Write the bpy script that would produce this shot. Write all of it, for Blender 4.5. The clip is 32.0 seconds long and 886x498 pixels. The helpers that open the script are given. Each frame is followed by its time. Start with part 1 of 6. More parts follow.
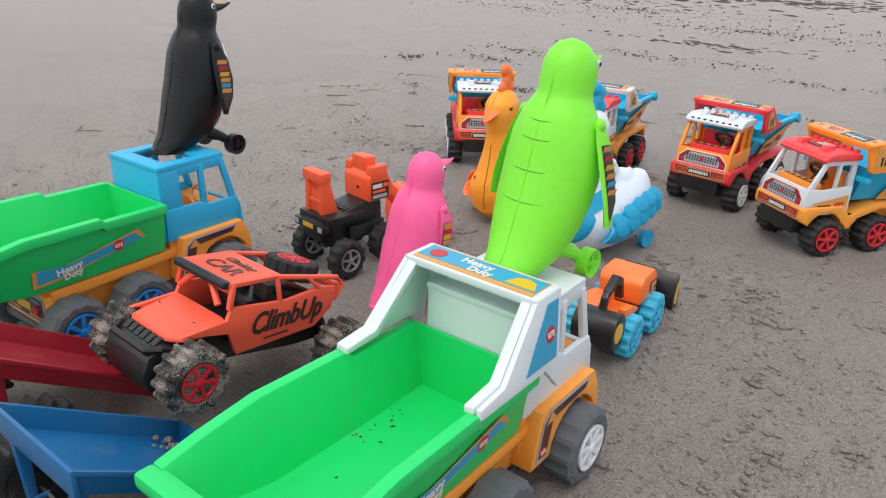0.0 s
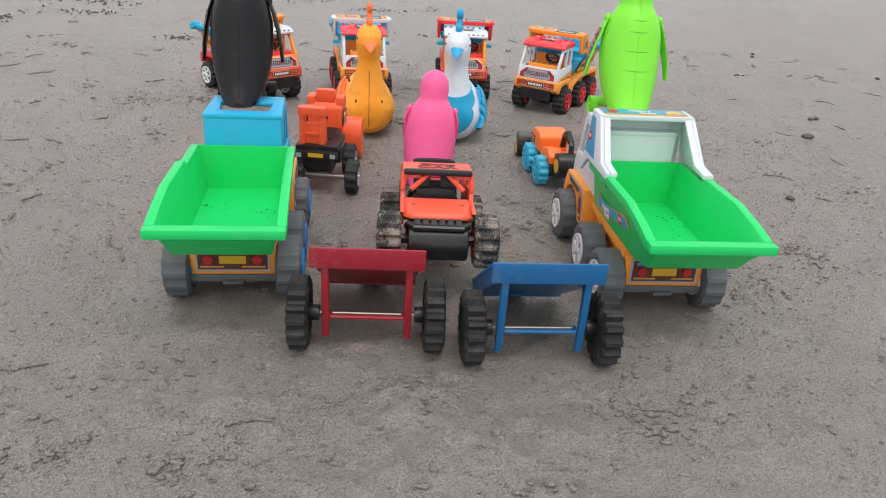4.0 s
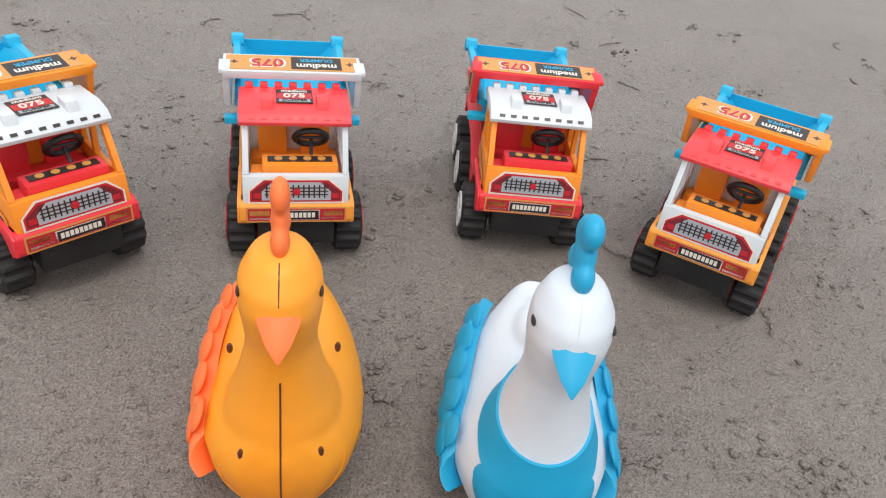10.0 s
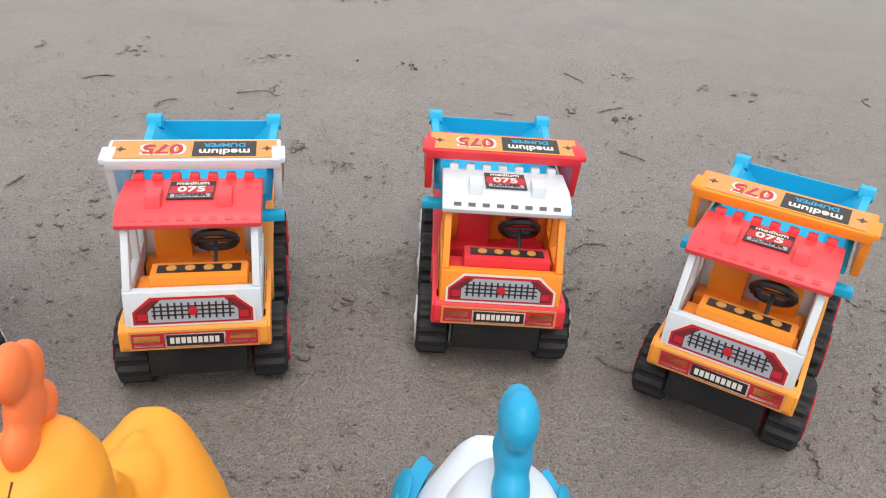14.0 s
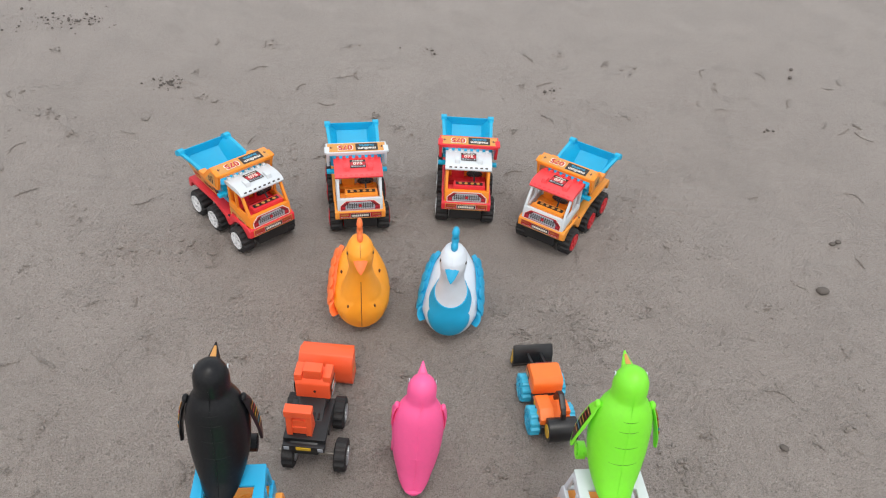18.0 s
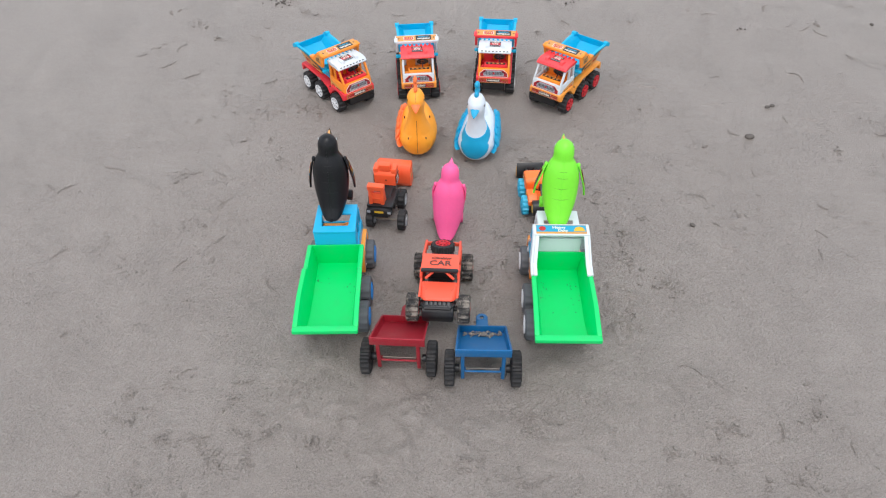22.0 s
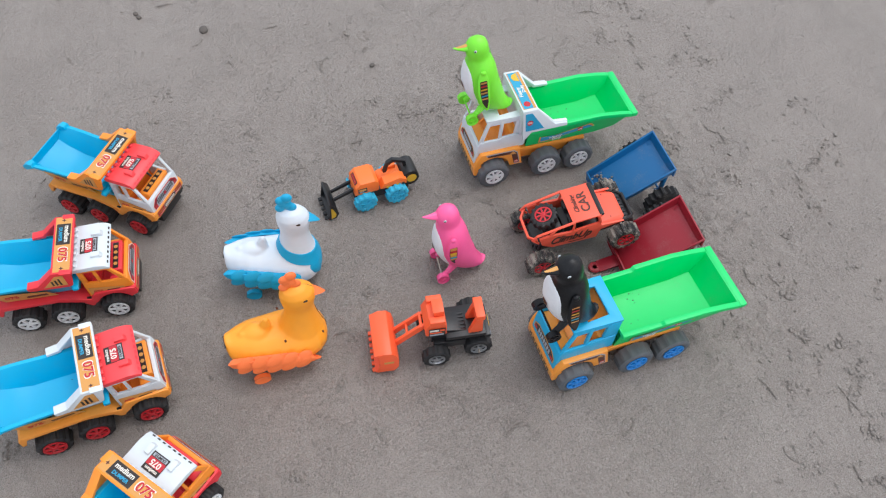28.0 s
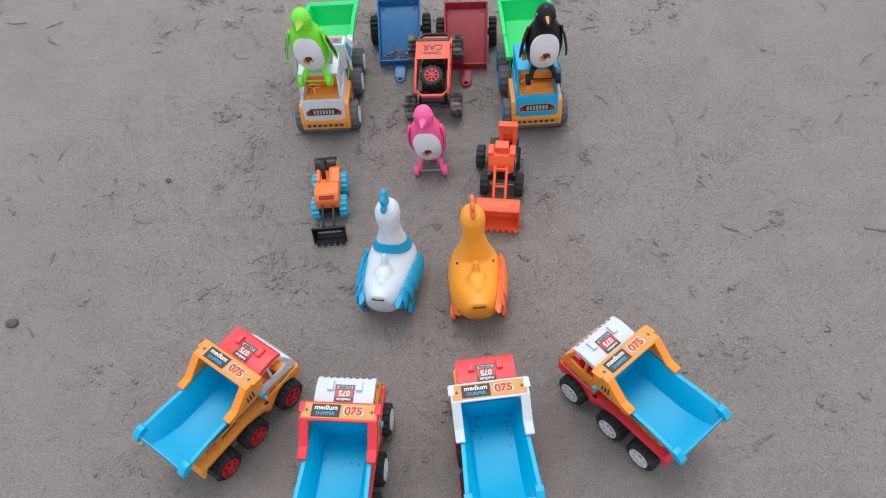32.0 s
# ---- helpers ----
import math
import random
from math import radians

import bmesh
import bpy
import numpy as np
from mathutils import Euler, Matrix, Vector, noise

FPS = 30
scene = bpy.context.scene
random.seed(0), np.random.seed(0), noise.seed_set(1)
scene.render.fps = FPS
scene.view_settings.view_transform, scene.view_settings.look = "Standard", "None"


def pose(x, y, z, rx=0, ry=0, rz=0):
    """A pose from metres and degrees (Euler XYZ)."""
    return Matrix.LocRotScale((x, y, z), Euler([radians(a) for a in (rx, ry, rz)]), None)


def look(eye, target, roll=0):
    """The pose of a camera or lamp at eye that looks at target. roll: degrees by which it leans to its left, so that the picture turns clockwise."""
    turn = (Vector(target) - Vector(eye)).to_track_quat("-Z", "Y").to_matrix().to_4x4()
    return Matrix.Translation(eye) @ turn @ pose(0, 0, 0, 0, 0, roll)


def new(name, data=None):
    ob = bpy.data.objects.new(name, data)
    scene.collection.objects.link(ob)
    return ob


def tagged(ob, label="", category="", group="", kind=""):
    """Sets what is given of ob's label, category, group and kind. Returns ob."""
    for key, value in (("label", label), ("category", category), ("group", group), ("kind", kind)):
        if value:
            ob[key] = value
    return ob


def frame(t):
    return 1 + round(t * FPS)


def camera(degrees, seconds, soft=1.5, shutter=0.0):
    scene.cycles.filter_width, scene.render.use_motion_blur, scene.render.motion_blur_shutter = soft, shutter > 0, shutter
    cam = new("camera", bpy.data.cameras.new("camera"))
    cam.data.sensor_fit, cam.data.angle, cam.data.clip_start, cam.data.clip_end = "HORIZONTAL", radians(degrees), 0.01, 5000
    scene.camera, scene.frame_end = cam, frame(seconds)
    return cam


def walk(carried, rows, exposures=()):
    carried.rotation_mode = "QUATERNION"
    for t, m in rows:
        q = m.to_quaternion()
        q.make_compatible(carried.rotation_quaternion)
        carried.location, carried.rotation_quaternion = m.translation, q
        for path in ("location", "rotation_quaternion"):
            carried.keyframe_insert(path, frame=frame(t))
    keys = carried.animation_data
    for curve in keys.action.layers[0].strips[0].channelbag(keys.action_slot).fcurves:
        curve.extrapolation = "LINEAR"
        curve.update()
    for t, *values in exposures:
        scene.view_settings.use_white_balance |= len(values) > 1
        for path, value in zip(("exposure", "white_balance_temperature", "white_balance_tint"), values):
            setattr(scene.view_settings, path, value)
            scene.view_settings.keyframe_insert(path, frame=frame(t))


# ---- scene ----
cam = camera(60.71, 32.0, soft=1.15)
PATH = [
    (0, (0.7451, -0.8190, 0.5388), (0.1441, -0.1235, 0.1449), 2.13),
    (0.5, (0.5656, -0.8520, 0.5114), (0.1501, -0.0294, 0.1232), 4.02),
    (1, (0.4629, -0.8930, 0.5192), (0.1910, -0.0106, 0.1352), 1.94),
    (1.5, (0.3472, -0.9626, 0.5310), (0.2332, -0.0474, 0.1445), 3.02),
    (2, (0.1832, -1.0380, 0.5717), (0.1534, -0.1036, 0.2167), 1.75),
    (3, (0.0960, -1.3110, 0.5567), (0.0609, -0.3692, 0.2222), 3.83),
    (3.5, (0.0328, -1.4589, 0.5273), (0.0699, -0.5350, 0.1464), 3.47),
    (5.5, (-0.0445, -1.2693, 0.5994), (0.0255, -0.4056, 0.1003), 4.32),
    (6, (-0.0243, -1.1135, 0.6425), (0.0405, -0.2788, 0.0956), 4.50),
    (6.5, (-0.0002, -1.0060, 0.7235), (0.0697, -0.1833, 0.1594), 2.76),
    (7, (-0.0282, -0.8784, 0.7183), (0.0672, -0.1001, 0.0977), 4.50),
    (7.5, (-0.0717, -0.7377, 0.7362), (0.0604, 0.0489, 0.1331), 6.49),
    (8, (-0.0841, -0.6026, 0.7177), (0.0293, 0.2000, 0.1321), 6.15),
    (8.5, (-0.0500, -0.4570, 0.7331), (0.0066, 0.3446, 0.1379), 4.90),
    (9, (-0.0337, -0.3532, 0.7106), (0.0260, 0.4449, 0.1111), 5.19),
    (9.5, (-0.0273, -0.2233, 0.6222), (0.0677, 0.5716, 0.0229), 7.77),
    (10, (-0.0421, -0.1000, 0.5569), (0.0508, 0.7162, -0.0134), 7.81),
    (10.5, (-0.0411, -0.0254, 0.4906), (-0.0188, 0.8070, -0.0631), 6.30),
    (11, (-0.0826, 0.0597, 0.4570), (-0.0978, 0.9184, -0.0552), 4.09),
    (11.5, (-0.1481, 0.0775, 0.4424), (-0.3023, 0.8978, -0.1083), 6.76),
    (12, (-0.1759, 0.0753, 0.4613), (-0.3923, 0.9136, -0.0391), 5.55),
    (12.5, (-0.1198, 0.0796, 0.4781), (-0.2454, 0.9376, -0.0200), 4.33),
    (13, (-0.0273, 0.0898, 0.4785), (-0.0545, 0.9516, -0.0281), 3.96),
    (13.5, (0.0536, 0.0889, 0.4895), (0.1003, 0.9548, -0.0086), 4.95),
    (15.5, (-0.0021, 0.0463, 0.5083), (0.0427, 0.9051, -0.0020), 3.22),
    (16, (-0.0253, 0.0213, 0.5062), (0.0193, 0.8077, -0.1099), 2.88),
    (16.5, (-0.0044, -0.0984, 0.6278), (0.0375, 0.6182, -0.0685), 4.11),
    (17, (-0.0118, -0.2573, 0.8949), (0.0956, 0.3895, 0.1398), 6.35),
    (17.5, (-0.0016, -0.5476, 1.0741), (0.0563, 0.1371, 0.3475), 8.37),
    (18, (0.0168, -0.9341, 1.2935), (0.0528, -0.1698, 0.6496), 4.07),
    (18.5, (0.0441, -1.2456, 1.4295), (0.0887, -0.4604, 0.8119), 6.66),
    (19, (0.1476, -1.5225, 1.4970), (0.1813, -0.7123, 0.9118), 4.42),
    (19.5, (0.1895, -1.7264, 1.5531), (0.2272, -0.9465, 0.9284), 3.04),
    (20, (0.1775, -1.7934, 1.5749), (0.1707, -1.0298, 0.9292), 2.78),
    (20.5, (0.1694, -1.8085, 1.5997), (0.1525, -1.0335, 0.9680), 3.68),
    (21, (0.1694, -1.8071, 1.5913), (0.1460, -1.0257, 0.9678), 4.38),
    (21.5, (0.1754, -1.8120, 1.5883), (0.1852, -1.0488, 0.9422), 7.90),
    (22, (0.1808, -1.8171, 1.6173), (0.1132, -1.1028, 0.9208), -0.99),
    (22.5, (0.1846, -1.8061, 1.6573), (0.0866, -1.1720, 0.8903), -3.95),
    (23, (0.1433, -1.7242, 1.6706), (0.1047, -1.1110, 0.8816), 0.14),
    (23.5, (-0.0480, -1.5723, 1.6736), (0.0312, -0.9880, 0.8659), 1.17),
    (24, (-0.1914, -1.4326, 1.6407), (-0.0366, -0.8778, 0.8233), 0.31),
    (24.5, (-0.3389, -1.1546, 1.7108), (-0.1081, -0.6927, 0.8544), 0.14),
    (25, (-0.4754, -0.9957, 1.6884), (-0.1620, -0.5770, 0.8360), -2.63),
    (25.5, (-0.6642, -0.8152, 1.6265), (-0.2815, -0.4869, 0.7629), -3.21),
    (26, (-0.7535, -0.5800, 1.5929), (-0.3394, -0.3064, 0.7248), -7.87),
    (26.3, (-0.7878, -0.4846, 1.6292), (-0.3394, -0.2707, 0.7614), -4.61),
    (26.5, (-0.8531, -0.4122, 1.6356), (-0.3680, -0.2312, 0.7801), -3.45),
    (28.5, (-0.9903, 0.5062, 1.5968), (-0.4701, 0.2248, 0.7905), 1.96),
    (29, (-1.0133, 0.7752, 1.5896), (-0.5333, 0.3619, 0.8158), -0.21),
    (29.5, (-0.8804, 0.9257, 1.5258), (-0.4446, 0.4398, 0.7681), -0.95),
    (30, (-0.7475, 1.0158, 1.5381), (-0.4138, 0.4977, 0.7505), -0.90),
    (30.5, (-0.6042, 1.1915, 1.5264), (-0.3604, 0.6310, 0.7350), -2.70),
    (31, (-0.4245, 1.3998, 1.5696), (-0.2744, 0.7821, 0.7976), -4.48),
    (31.5, (-0.3081, 1.4169, 1.5486), (-0.1879, 0.7874, 0.7810), -8.31),
    (32, (-0.1699, 1.4407, 1.5948), (-0.0936, 0.8407, 0.7984), -5.24),
]
EXPOSURES = [(0.0, 0.44, 6500, 10), (2.0, 0.38, 6450, 10), (3.0, 0.40, 6550, 10), (6.0, 0.56, 6450, 10), (8.0, 0.66, 6520, 10), (10.0, 0.47, 6580, 10), (11.0, 0.41, 6650, 10), (12.0, 0.47, 6620, 10), (13.0, 0.51, 6600, 10), (16.0, 0.59, 6480, 10), (17.0, 0.29, 6700, 10), (19.0, 0.53, 6350, 10), (21.0, 0.53, 6250, 10), (22.0, 0.55, 6220, 10), (23.0, 0.63, 6200, 10), (24.0, 0.60, 6170, 10), (26.0, 0.52, 6110, 10), (28.5, 0.47, 6200, 10), (29.0, 0.51, 6230, 10), (30.0, 0.53, 6230, 10), (31.0, 0.49, 6180, 10), (32.0, 0.33, 6130, 10)]
walk(cam, [(t, look(eye, target, roll)) for t, eye, target, roll in PATH], EXPOSURES)

# ---- light: an overcast day on an open beach ----
world = bpy.data.worlds.new("sky")
scene.world = world
world.use_nodes = True
wn = world.node_tree
sky = wn.nodes.new("ShaderNodeTexSky")
sky.sky_type = "NISHITA"
sky.sun_disc = False
sky.sun_elevation, sky.sun_rotation = radians(52), radians(200)
sky.air_density, sky.dust_density, sky.ozone_density = 1.0, 6.0, 1.0
veil = wn.nodes.new("ShaderNodeMix")          # the cloud deck greys the blue
veil.data_type = "RGBA"
veil.inputs["Factor"].default_value = 0.72
veil.inputs["B"].default_value = (9.0, 9.2, 9.5, 1)
wn.links.new(sky.outputs["Color"], veil.inputs["A"])
wn.links.new(veil.outputs["Result"], wn.nodes["Background"].inputs["Color"])
wn.nodes["Background"].inputs["Strength"].default_value = 0.1
sun_data = bpy.data.lights.new("sun", "SUN")
sun_data.energy, sun_data.angle, sun_data.color = 0.9, radians(28), (1.0, 0.97, 0.93)
sun = new("sun", sun_data)
sun.matrix_world = look((0.5, -1.2, 4), (0, 0, 0))

# ---- materials ----
def lin(h):
    """A linear colour from a hex one."""
    c = [int(h[i:i + 2], 16) / 255 for i in (0, 2, 4)]
    return tuple(v / 12.92 if v <= 0.04045 else ((v + 0.055) / 1.055) ** 2.4 for v in c) + (1.0,)


def plastic(name, colour, rough=0.38, dirt=0.25, spec=0.5, scale=1.0, through_light=0.0, metal=0.0, dust=(0.30, 0.25, 0.21, 1)):
    """Moulded plastic: faint mottling, a film of dried sand in patches, fine relief."""
    m = bpy.data.materials.new(name)
    m.use_nodes = True
    n, l = m.node_tree.nodes, m.node_tree.links
    b = n["Principled BSDF"]
    geo = n.new("ShaderNodeTexCoord")
    big, fine = n.new("ShaderNodeTexNoise"), n.new("ShaderNodeTexNoise")
    big.inputs["Scale"].default_value, big.inputs["Detail"].default_value = 24 * scale, 6
    big.inputs["Roughness"].default_value = 0.7
    fine.inputs["Scale"].default_value, fine.inputs["Detail"].default_value = 420 * scale, 3
    for t in (big, fine):
        l.new(geo.outputs["Object"], t.inputs["Vector"])
    ramp = n.new("ShaderNodeMapRange")
    ramp.inputs["From Min"].default_value, ramp.inputs["From Max"].default_value = 0.52, 0.80
    ramp.inputs["To Max"].default_value = dirt
    l.new(big.outputs["Fac"], ramp.inputs["Value"])
    speck = n.new("ShaderNodeMath")
    speck.operation = "MULTIPLY"
    l.new(ramp.outputs["Result"], speck.inputs[0])
    grain = n.new("ShaderNodeMapRange")
    grain.inputs["From Min"].default_value, grain.inputs["From Max"].default_value = 0.42, 0.66
    l.new(fine.outputs["Fac"], grain.inputs["Value"])
    l.new(grain.outputs["Result"], speck.inputs[1])
    shade = n.new("ShaderNodeMix")
    shade.data_type = "RGBA"
    shade.inputs["A"].default_value = colour
    shade.inputs["B"].default_value = tuple(min(1, c * 0.86 + 0.01) for c in colour[:3]) + (1,)
    l.new(big.outputs["Fac"], shade.inputs["Factor"])
    mix = n.new("ShaderNodeMix")
    mix.data_type = "RGBA"
    mix.inputs["B"].default_value = dust
    l.new(shade.outputs["Result"], mix.inputs["A"])
    l.new(speck.outputs["Value"], mix.inputs["Factor"])
    l.new(mix.outputs["Result"], b.inputs["Base Color"])
    r = n.new("ShaderNodeMapRange")
    r.inputs["To Min"].default_value, r.inputs["To Max"].default_value = rough - 0.06, rough + 0.16
    l.new(big.outputs["Fac"], r.inputs["Value"])
    l.new(r.outputs["Result"], b.inputs["Roughness"])
    bump = n.new("ShaderNodeBump")
    bump.inputs["Strength"].default_value, bump.inputs["Distance"].default_value = 0.12, 0.0006
    l.new(fine.outputs["Fac"], bump.inputs["Height"])
    l.new(bump.outputs["Normal"], b.inputs["Normal"])
    b.inputs["Specular IOR Level"].default_value = spec
    b.inputs["Metallic"].default_value = metal
    if through_light:
        b.inputs["Subsurface Weight"].default_value = through_light
        b.inputs["Subsurface Radius"].default_value = (0.012, 0.012, 0.012)
        b.inputs["Subsurface Scale"].default_value = 0.4
    return m


def caked(name):
    """Black rubber with dried sand sticking to it in grains and patches."""
    m = plastic(name, lin("1a1a1b"), dirt=0.2, rough=0.7)
    n, l = m.node_tree.nodes, m.node_tree.links
    b = n["Principled BSDF"]
    old = b.inputs["Base Color"].links[0].from_socket
    co = n.new("ShaderNodeTexCoord")
    a, c = n.new("ShaderNodeTexNoise"), n.new("ShaderNodeTexNoise")
    a.inputs["Scale"].default_value, a.inputs["Detail"].default_value = 620, 3
    c.inputs["Scale"].default_value, c.inputs["Detail"].default_value = 38, 3
    for t in (a, c):
        l.new(co.outputs["Object"], t.inputs["Vector"])
    add = n.new("ShaderNodeMath")
    add.operation = "ADD"
    l.new(a.outputs["Fac"], add.inputs[0])
    l.new(c.outputs["Fac"], add.inputs[1])
    r = n.new("ShaderNodeMapRange")
    r.inputs["From Min"].default_value, r.inputs["From Max"].default_value = 0.93, 1.10
    l.new(add.outputs["Value"], r.inputs["Value"])
    mix = n.new("ShaderNodeMix")
    mix.data_type = "RGBA"
    mix.inputs["B"].default_value = (0.27, 0.235, 0.20, 1)
    l.new(old, mix.inputs["A"])
    l.new(r.outputs["Result"], mix.inputs["Factor"])
    l.new(mix.outputs["Result"], b.inputs["Base Color"])
    return m


M_GREEN = plastic("green bed plastic", lin("06d46c"), dirt=0.24)
M_LIME = plastic("lime plastic", lin("80ea30"), dirt=0.10)
M_LIMELINE = plastic("dirty lime scratch", lin("3f8f1e"), dirt=0.4)
M_BLACK = plastic("black plastic", lin("141518"), dirt=0.12, rough=0.32)
M_JET = plastic("jet black plastic", lin("090b10"), dirt=0.03, rough=0.30, spec=0.28, scale=2.0, dust=(0.5, 0.5, 0.5, 1))
M_DUSTTYRE = plastic("dusty lugged rubber", lin("18181a"), dirt=0.6, rough=0.65, scale=1.6)
M_PINK = plastic("pink plastic", lin("ff619f"), dirt=0.08, rough=0.42)
M_PINK2 = plastic("light pink plastic", lin("ff6ea8"), dirt=0.08)
M_WHITE = plastic("white plastic", lin("d6dee3"), dirt=0.14)
M_CREAM = plastic("matt white panel", lin("e9ebee"), dirt=0.05, rough=0.5)
M_BLUECAB = plastic("sky blue plastic", lin("1cadde"), dirt=0.14)
M_ORANGE = plastic("orange yellow plastic", lin("f9a03a"), dirt=0.18)
M_CABOR = plastic("cab orange plastic", lin("fc9628"), dirt=0.12)
M_RED = plastic("red plastic", lin("e8313c"), dirt=0.12)
M_ROOFRED = plastic("roof red plastic", lin("f2464b"), dirt=0.10)
M_BEDBLUE = plastic("bed blue plastic", lin("04b0dc"), dirt=0.12)
M_DEEPBLUE = plastic("deep blue enamel", lin("09639c"), dirt=0.55, rough=0.3)
M_MAROON = plastic("maroon enamel", lin("9a1528"), dirt=0.5, rough=0.34)
M_CAR = plastic("coral car shell", lin("f75e42"), dirt=0.10)
M_TYRE = plastic("black tyre rubber", lin("1b1b1d"), dirt=0.35, rough=0.62, scale=1.5)
M_GREYTYRE = plastic("grey tyre plastic", lin("5a5f64"), dirt=0.5, rough=0.55)
M_SANDTYRE = caked("sand caked tyre rubber")
M_RIMWHITE = plastic("white rim", lin("e6e8ea"), dirt=0.3)
M_RIMRED = plastic("red rim", lin("c9202b"), dirt=0.3)
M_RIMBLUE = plastic("blue rim", lin("1d86d8"), dirt=0.3)
M_CYAN = plastic("cyan wheel plastic", lin("37b6dc"), dirt=0.2)
M_CHROME = plastic("chromed rim", lin("b9bcc0"), dirt=0.3, rough=0.25, metal=0.8)
M_DIGGER = plastic("digger orange", lin("fb7a2c"), dirt=0.12)
M_LOADER = plastic("loader red orange", lin("ff6334"), dirt=0.12)
M_DUCK = plastic("amber yellow plastic", lin("ffa526"), dirt=0.05, rough=0.42)
M_DUCKWING = plastic("orange wing plastic", lin("ff7c3c"), dirt=0.05, rough=0.45)
M_BIRDBLUE = plastic("turquoise blue plastic", lin("08a4d2"), dirt=0.05, rough=0.42)
M_BIRDWHITE = plastic("pearl white plastic", lin("d9e3ec"), dirt=0.05, rough=0.4)
M_STEEL = plastic("steel wire", lin("b8b0a4"), rough=0.3, metal=1.0, dirt=0.3)
M_PAPERW = plastic("white sticker", lin("e9e4da"), rough=0.3, dirt=0.05)
M_PAPERBLUE = plastic("sky blue sticker print", lin("2b9fc9"), rough=0.3, dirt=0.05)
M_PAPERTAN = plastic("tan sticker print", lin("d79a4f"), rough=0.3, dirt=0.05)
M_PAPERDARK = plastic("dark brown sticker print", lin("2b211d"), rough=0.3, dirt=0.1)
M_PAPERRED = plastic("red sticker print", lin("c2202f"), rough=0.3, dirt=0.05)
M_PAPERMAROON = plastic("dark red sticker print", lin("7a1f28"), rough=0.3, dirt=0.05)
M_PAPERYEL = plastic("yellow sticker print", lin("e0b428"), rough=0.3, dirt=0.05)
M_PAPERBROWN = plastic("brown sticker print", lin("5a2f22"), rough=0.3, dirt=0.1)
M_PAPERGREY = plastic("grey sticker print", lin("aab0b8"), rough=0.3, dirt=0.1)


# ---- mesh kit ----
class Kit:
    """Collects shells in one bmesh; m is the material slot."""

    def __init__(self):
        self.bm = bmesh.new()

    def add(self, verts, faces, m=0):
        vs = [self.bm.verts.new(v) for v in verts]
        for f in faces:
            try:
                self.bm.faces.new([vs[i] for i in f]).material_index = m
            except ValueError:
                pass
        return self

    def box(self, x0, x1, y0, y1, z0, z1, m=0, at=None):
        v = [Vector((x, y, z)) for x in (x0, x1) for y in (y0, y1) for z in (z0, z1)]
        if at is not None:
            v = [at @ p for p in v]
        return self.add(v, [(0, 1, 3, 2), (4, 6, 7, 5), (0, 4, 5, 1), (2, 3, 7, 6), (0, 2, 6, 4), (1, 5, 7, 3)], m)

    def prism(self, poly, x0, x1, m=0, axis="x", at=None):
        """A polygon in the plane across the axis, drawn out from x0 to x1."""
        put = {"x": lambda a, b, c: (c, a, b), "y": lambda a, b, c: (a, c, b), "z": lambda a, b, c: (a, b, c)}[axis]
        n = len(poly)
        v = [Vector(put(a, b, c)) for c in (x0, x1) for a, b in poly]
        if at is not None:
            v = [at @ p for p in v]
        return self.add(v, [tuple(range(n))[::-1], tuple(range(n, 2 * n))] + [(i, (i + 1) % n, n + (i + 1) % n, n + i) for i in range(n)], m)

    def loft(self, rings, m=0, caps=True, loop=True):
        n = len(rings[0])
        v = [p for r in rings for p in r]
        f = []
        for k in range(len(rings) - 1):
            for i in range(n if loop else n - 1):
                j = (i + 1) % n
                f.append((k * n + i, k * n + j, (k + 1) * n + j, (k + 1) * n + i))
        if caps:
            f += [tuple(range(n))[::-1], tuple(range((len(rings) - 1) * n, len(rings) * n))]
        return self.add(v, f, m)

    def lathe(self, profile, seg=24, m=0, axis="x", at=None, wave=None):
        """Turns (along, radius) pairs round an axis. wave: a factor on the radius for each step."""
        rings = []
        for a, r in profile:
            ring = []
            for k in range(seg):
                w = 2 * math.pi * k / seg
                rr = r * (wave(k) if wave and r > 0.75 * max(q for _, q in profile) else 1)
                c, s = rr * math.cos(w), rr * math.sin(w)
                p = Vector({"x": (a, c, s), "y": (c, a, s), "z": (c, s, a)}[axis])
                ring.append(at @ p if at is not None else p)
            rings.append(ring)
        return self.loft(rings, m)

    def tube(self, points, r, seg=8, m=0):
        pts = [Vector(p) for p in points]
        rings = []
        for i, p in enumerate(pts):
            d = (pts[min(i + 1, len(pts) - 1)] - pts[max(i - 1, 0)]).normalized()
            a = d.cross(Vector((0.31, 0.2, 0.93)) if abs(d.z) < 0.9 else Vector((1, 0, 0))).normalized()
            b = d.cross(a)
            rr = r[i] if isinstance(r, (list, tuple)) else r
            rings.append([p + rr * (math.cos(w) * a + math.sin(w) * b) for w in (2 * math.pi * k / seg for k in range(seg))])
        return self.loft(rings, m)

    def ball(self, centre, rx, ry, rz, m=0, seg=16, rows=10, at=None):
        c = Vector(centre)
        rings = []
        for i in range(1, rows):
            a = math.pi * i / rows
            ring = [Vector((rx * math.sin(a) * math.cos(2 * math.pi * k / seg), ry * math.sin(a) * math.sin(2 * math.pi * k / seg), -rz * math.cos(a))) for k in range(seg)]
            rings.append([(at @ (p + c)) if at is not None else p + c for p in ring])
        return self.loft(rings, m)

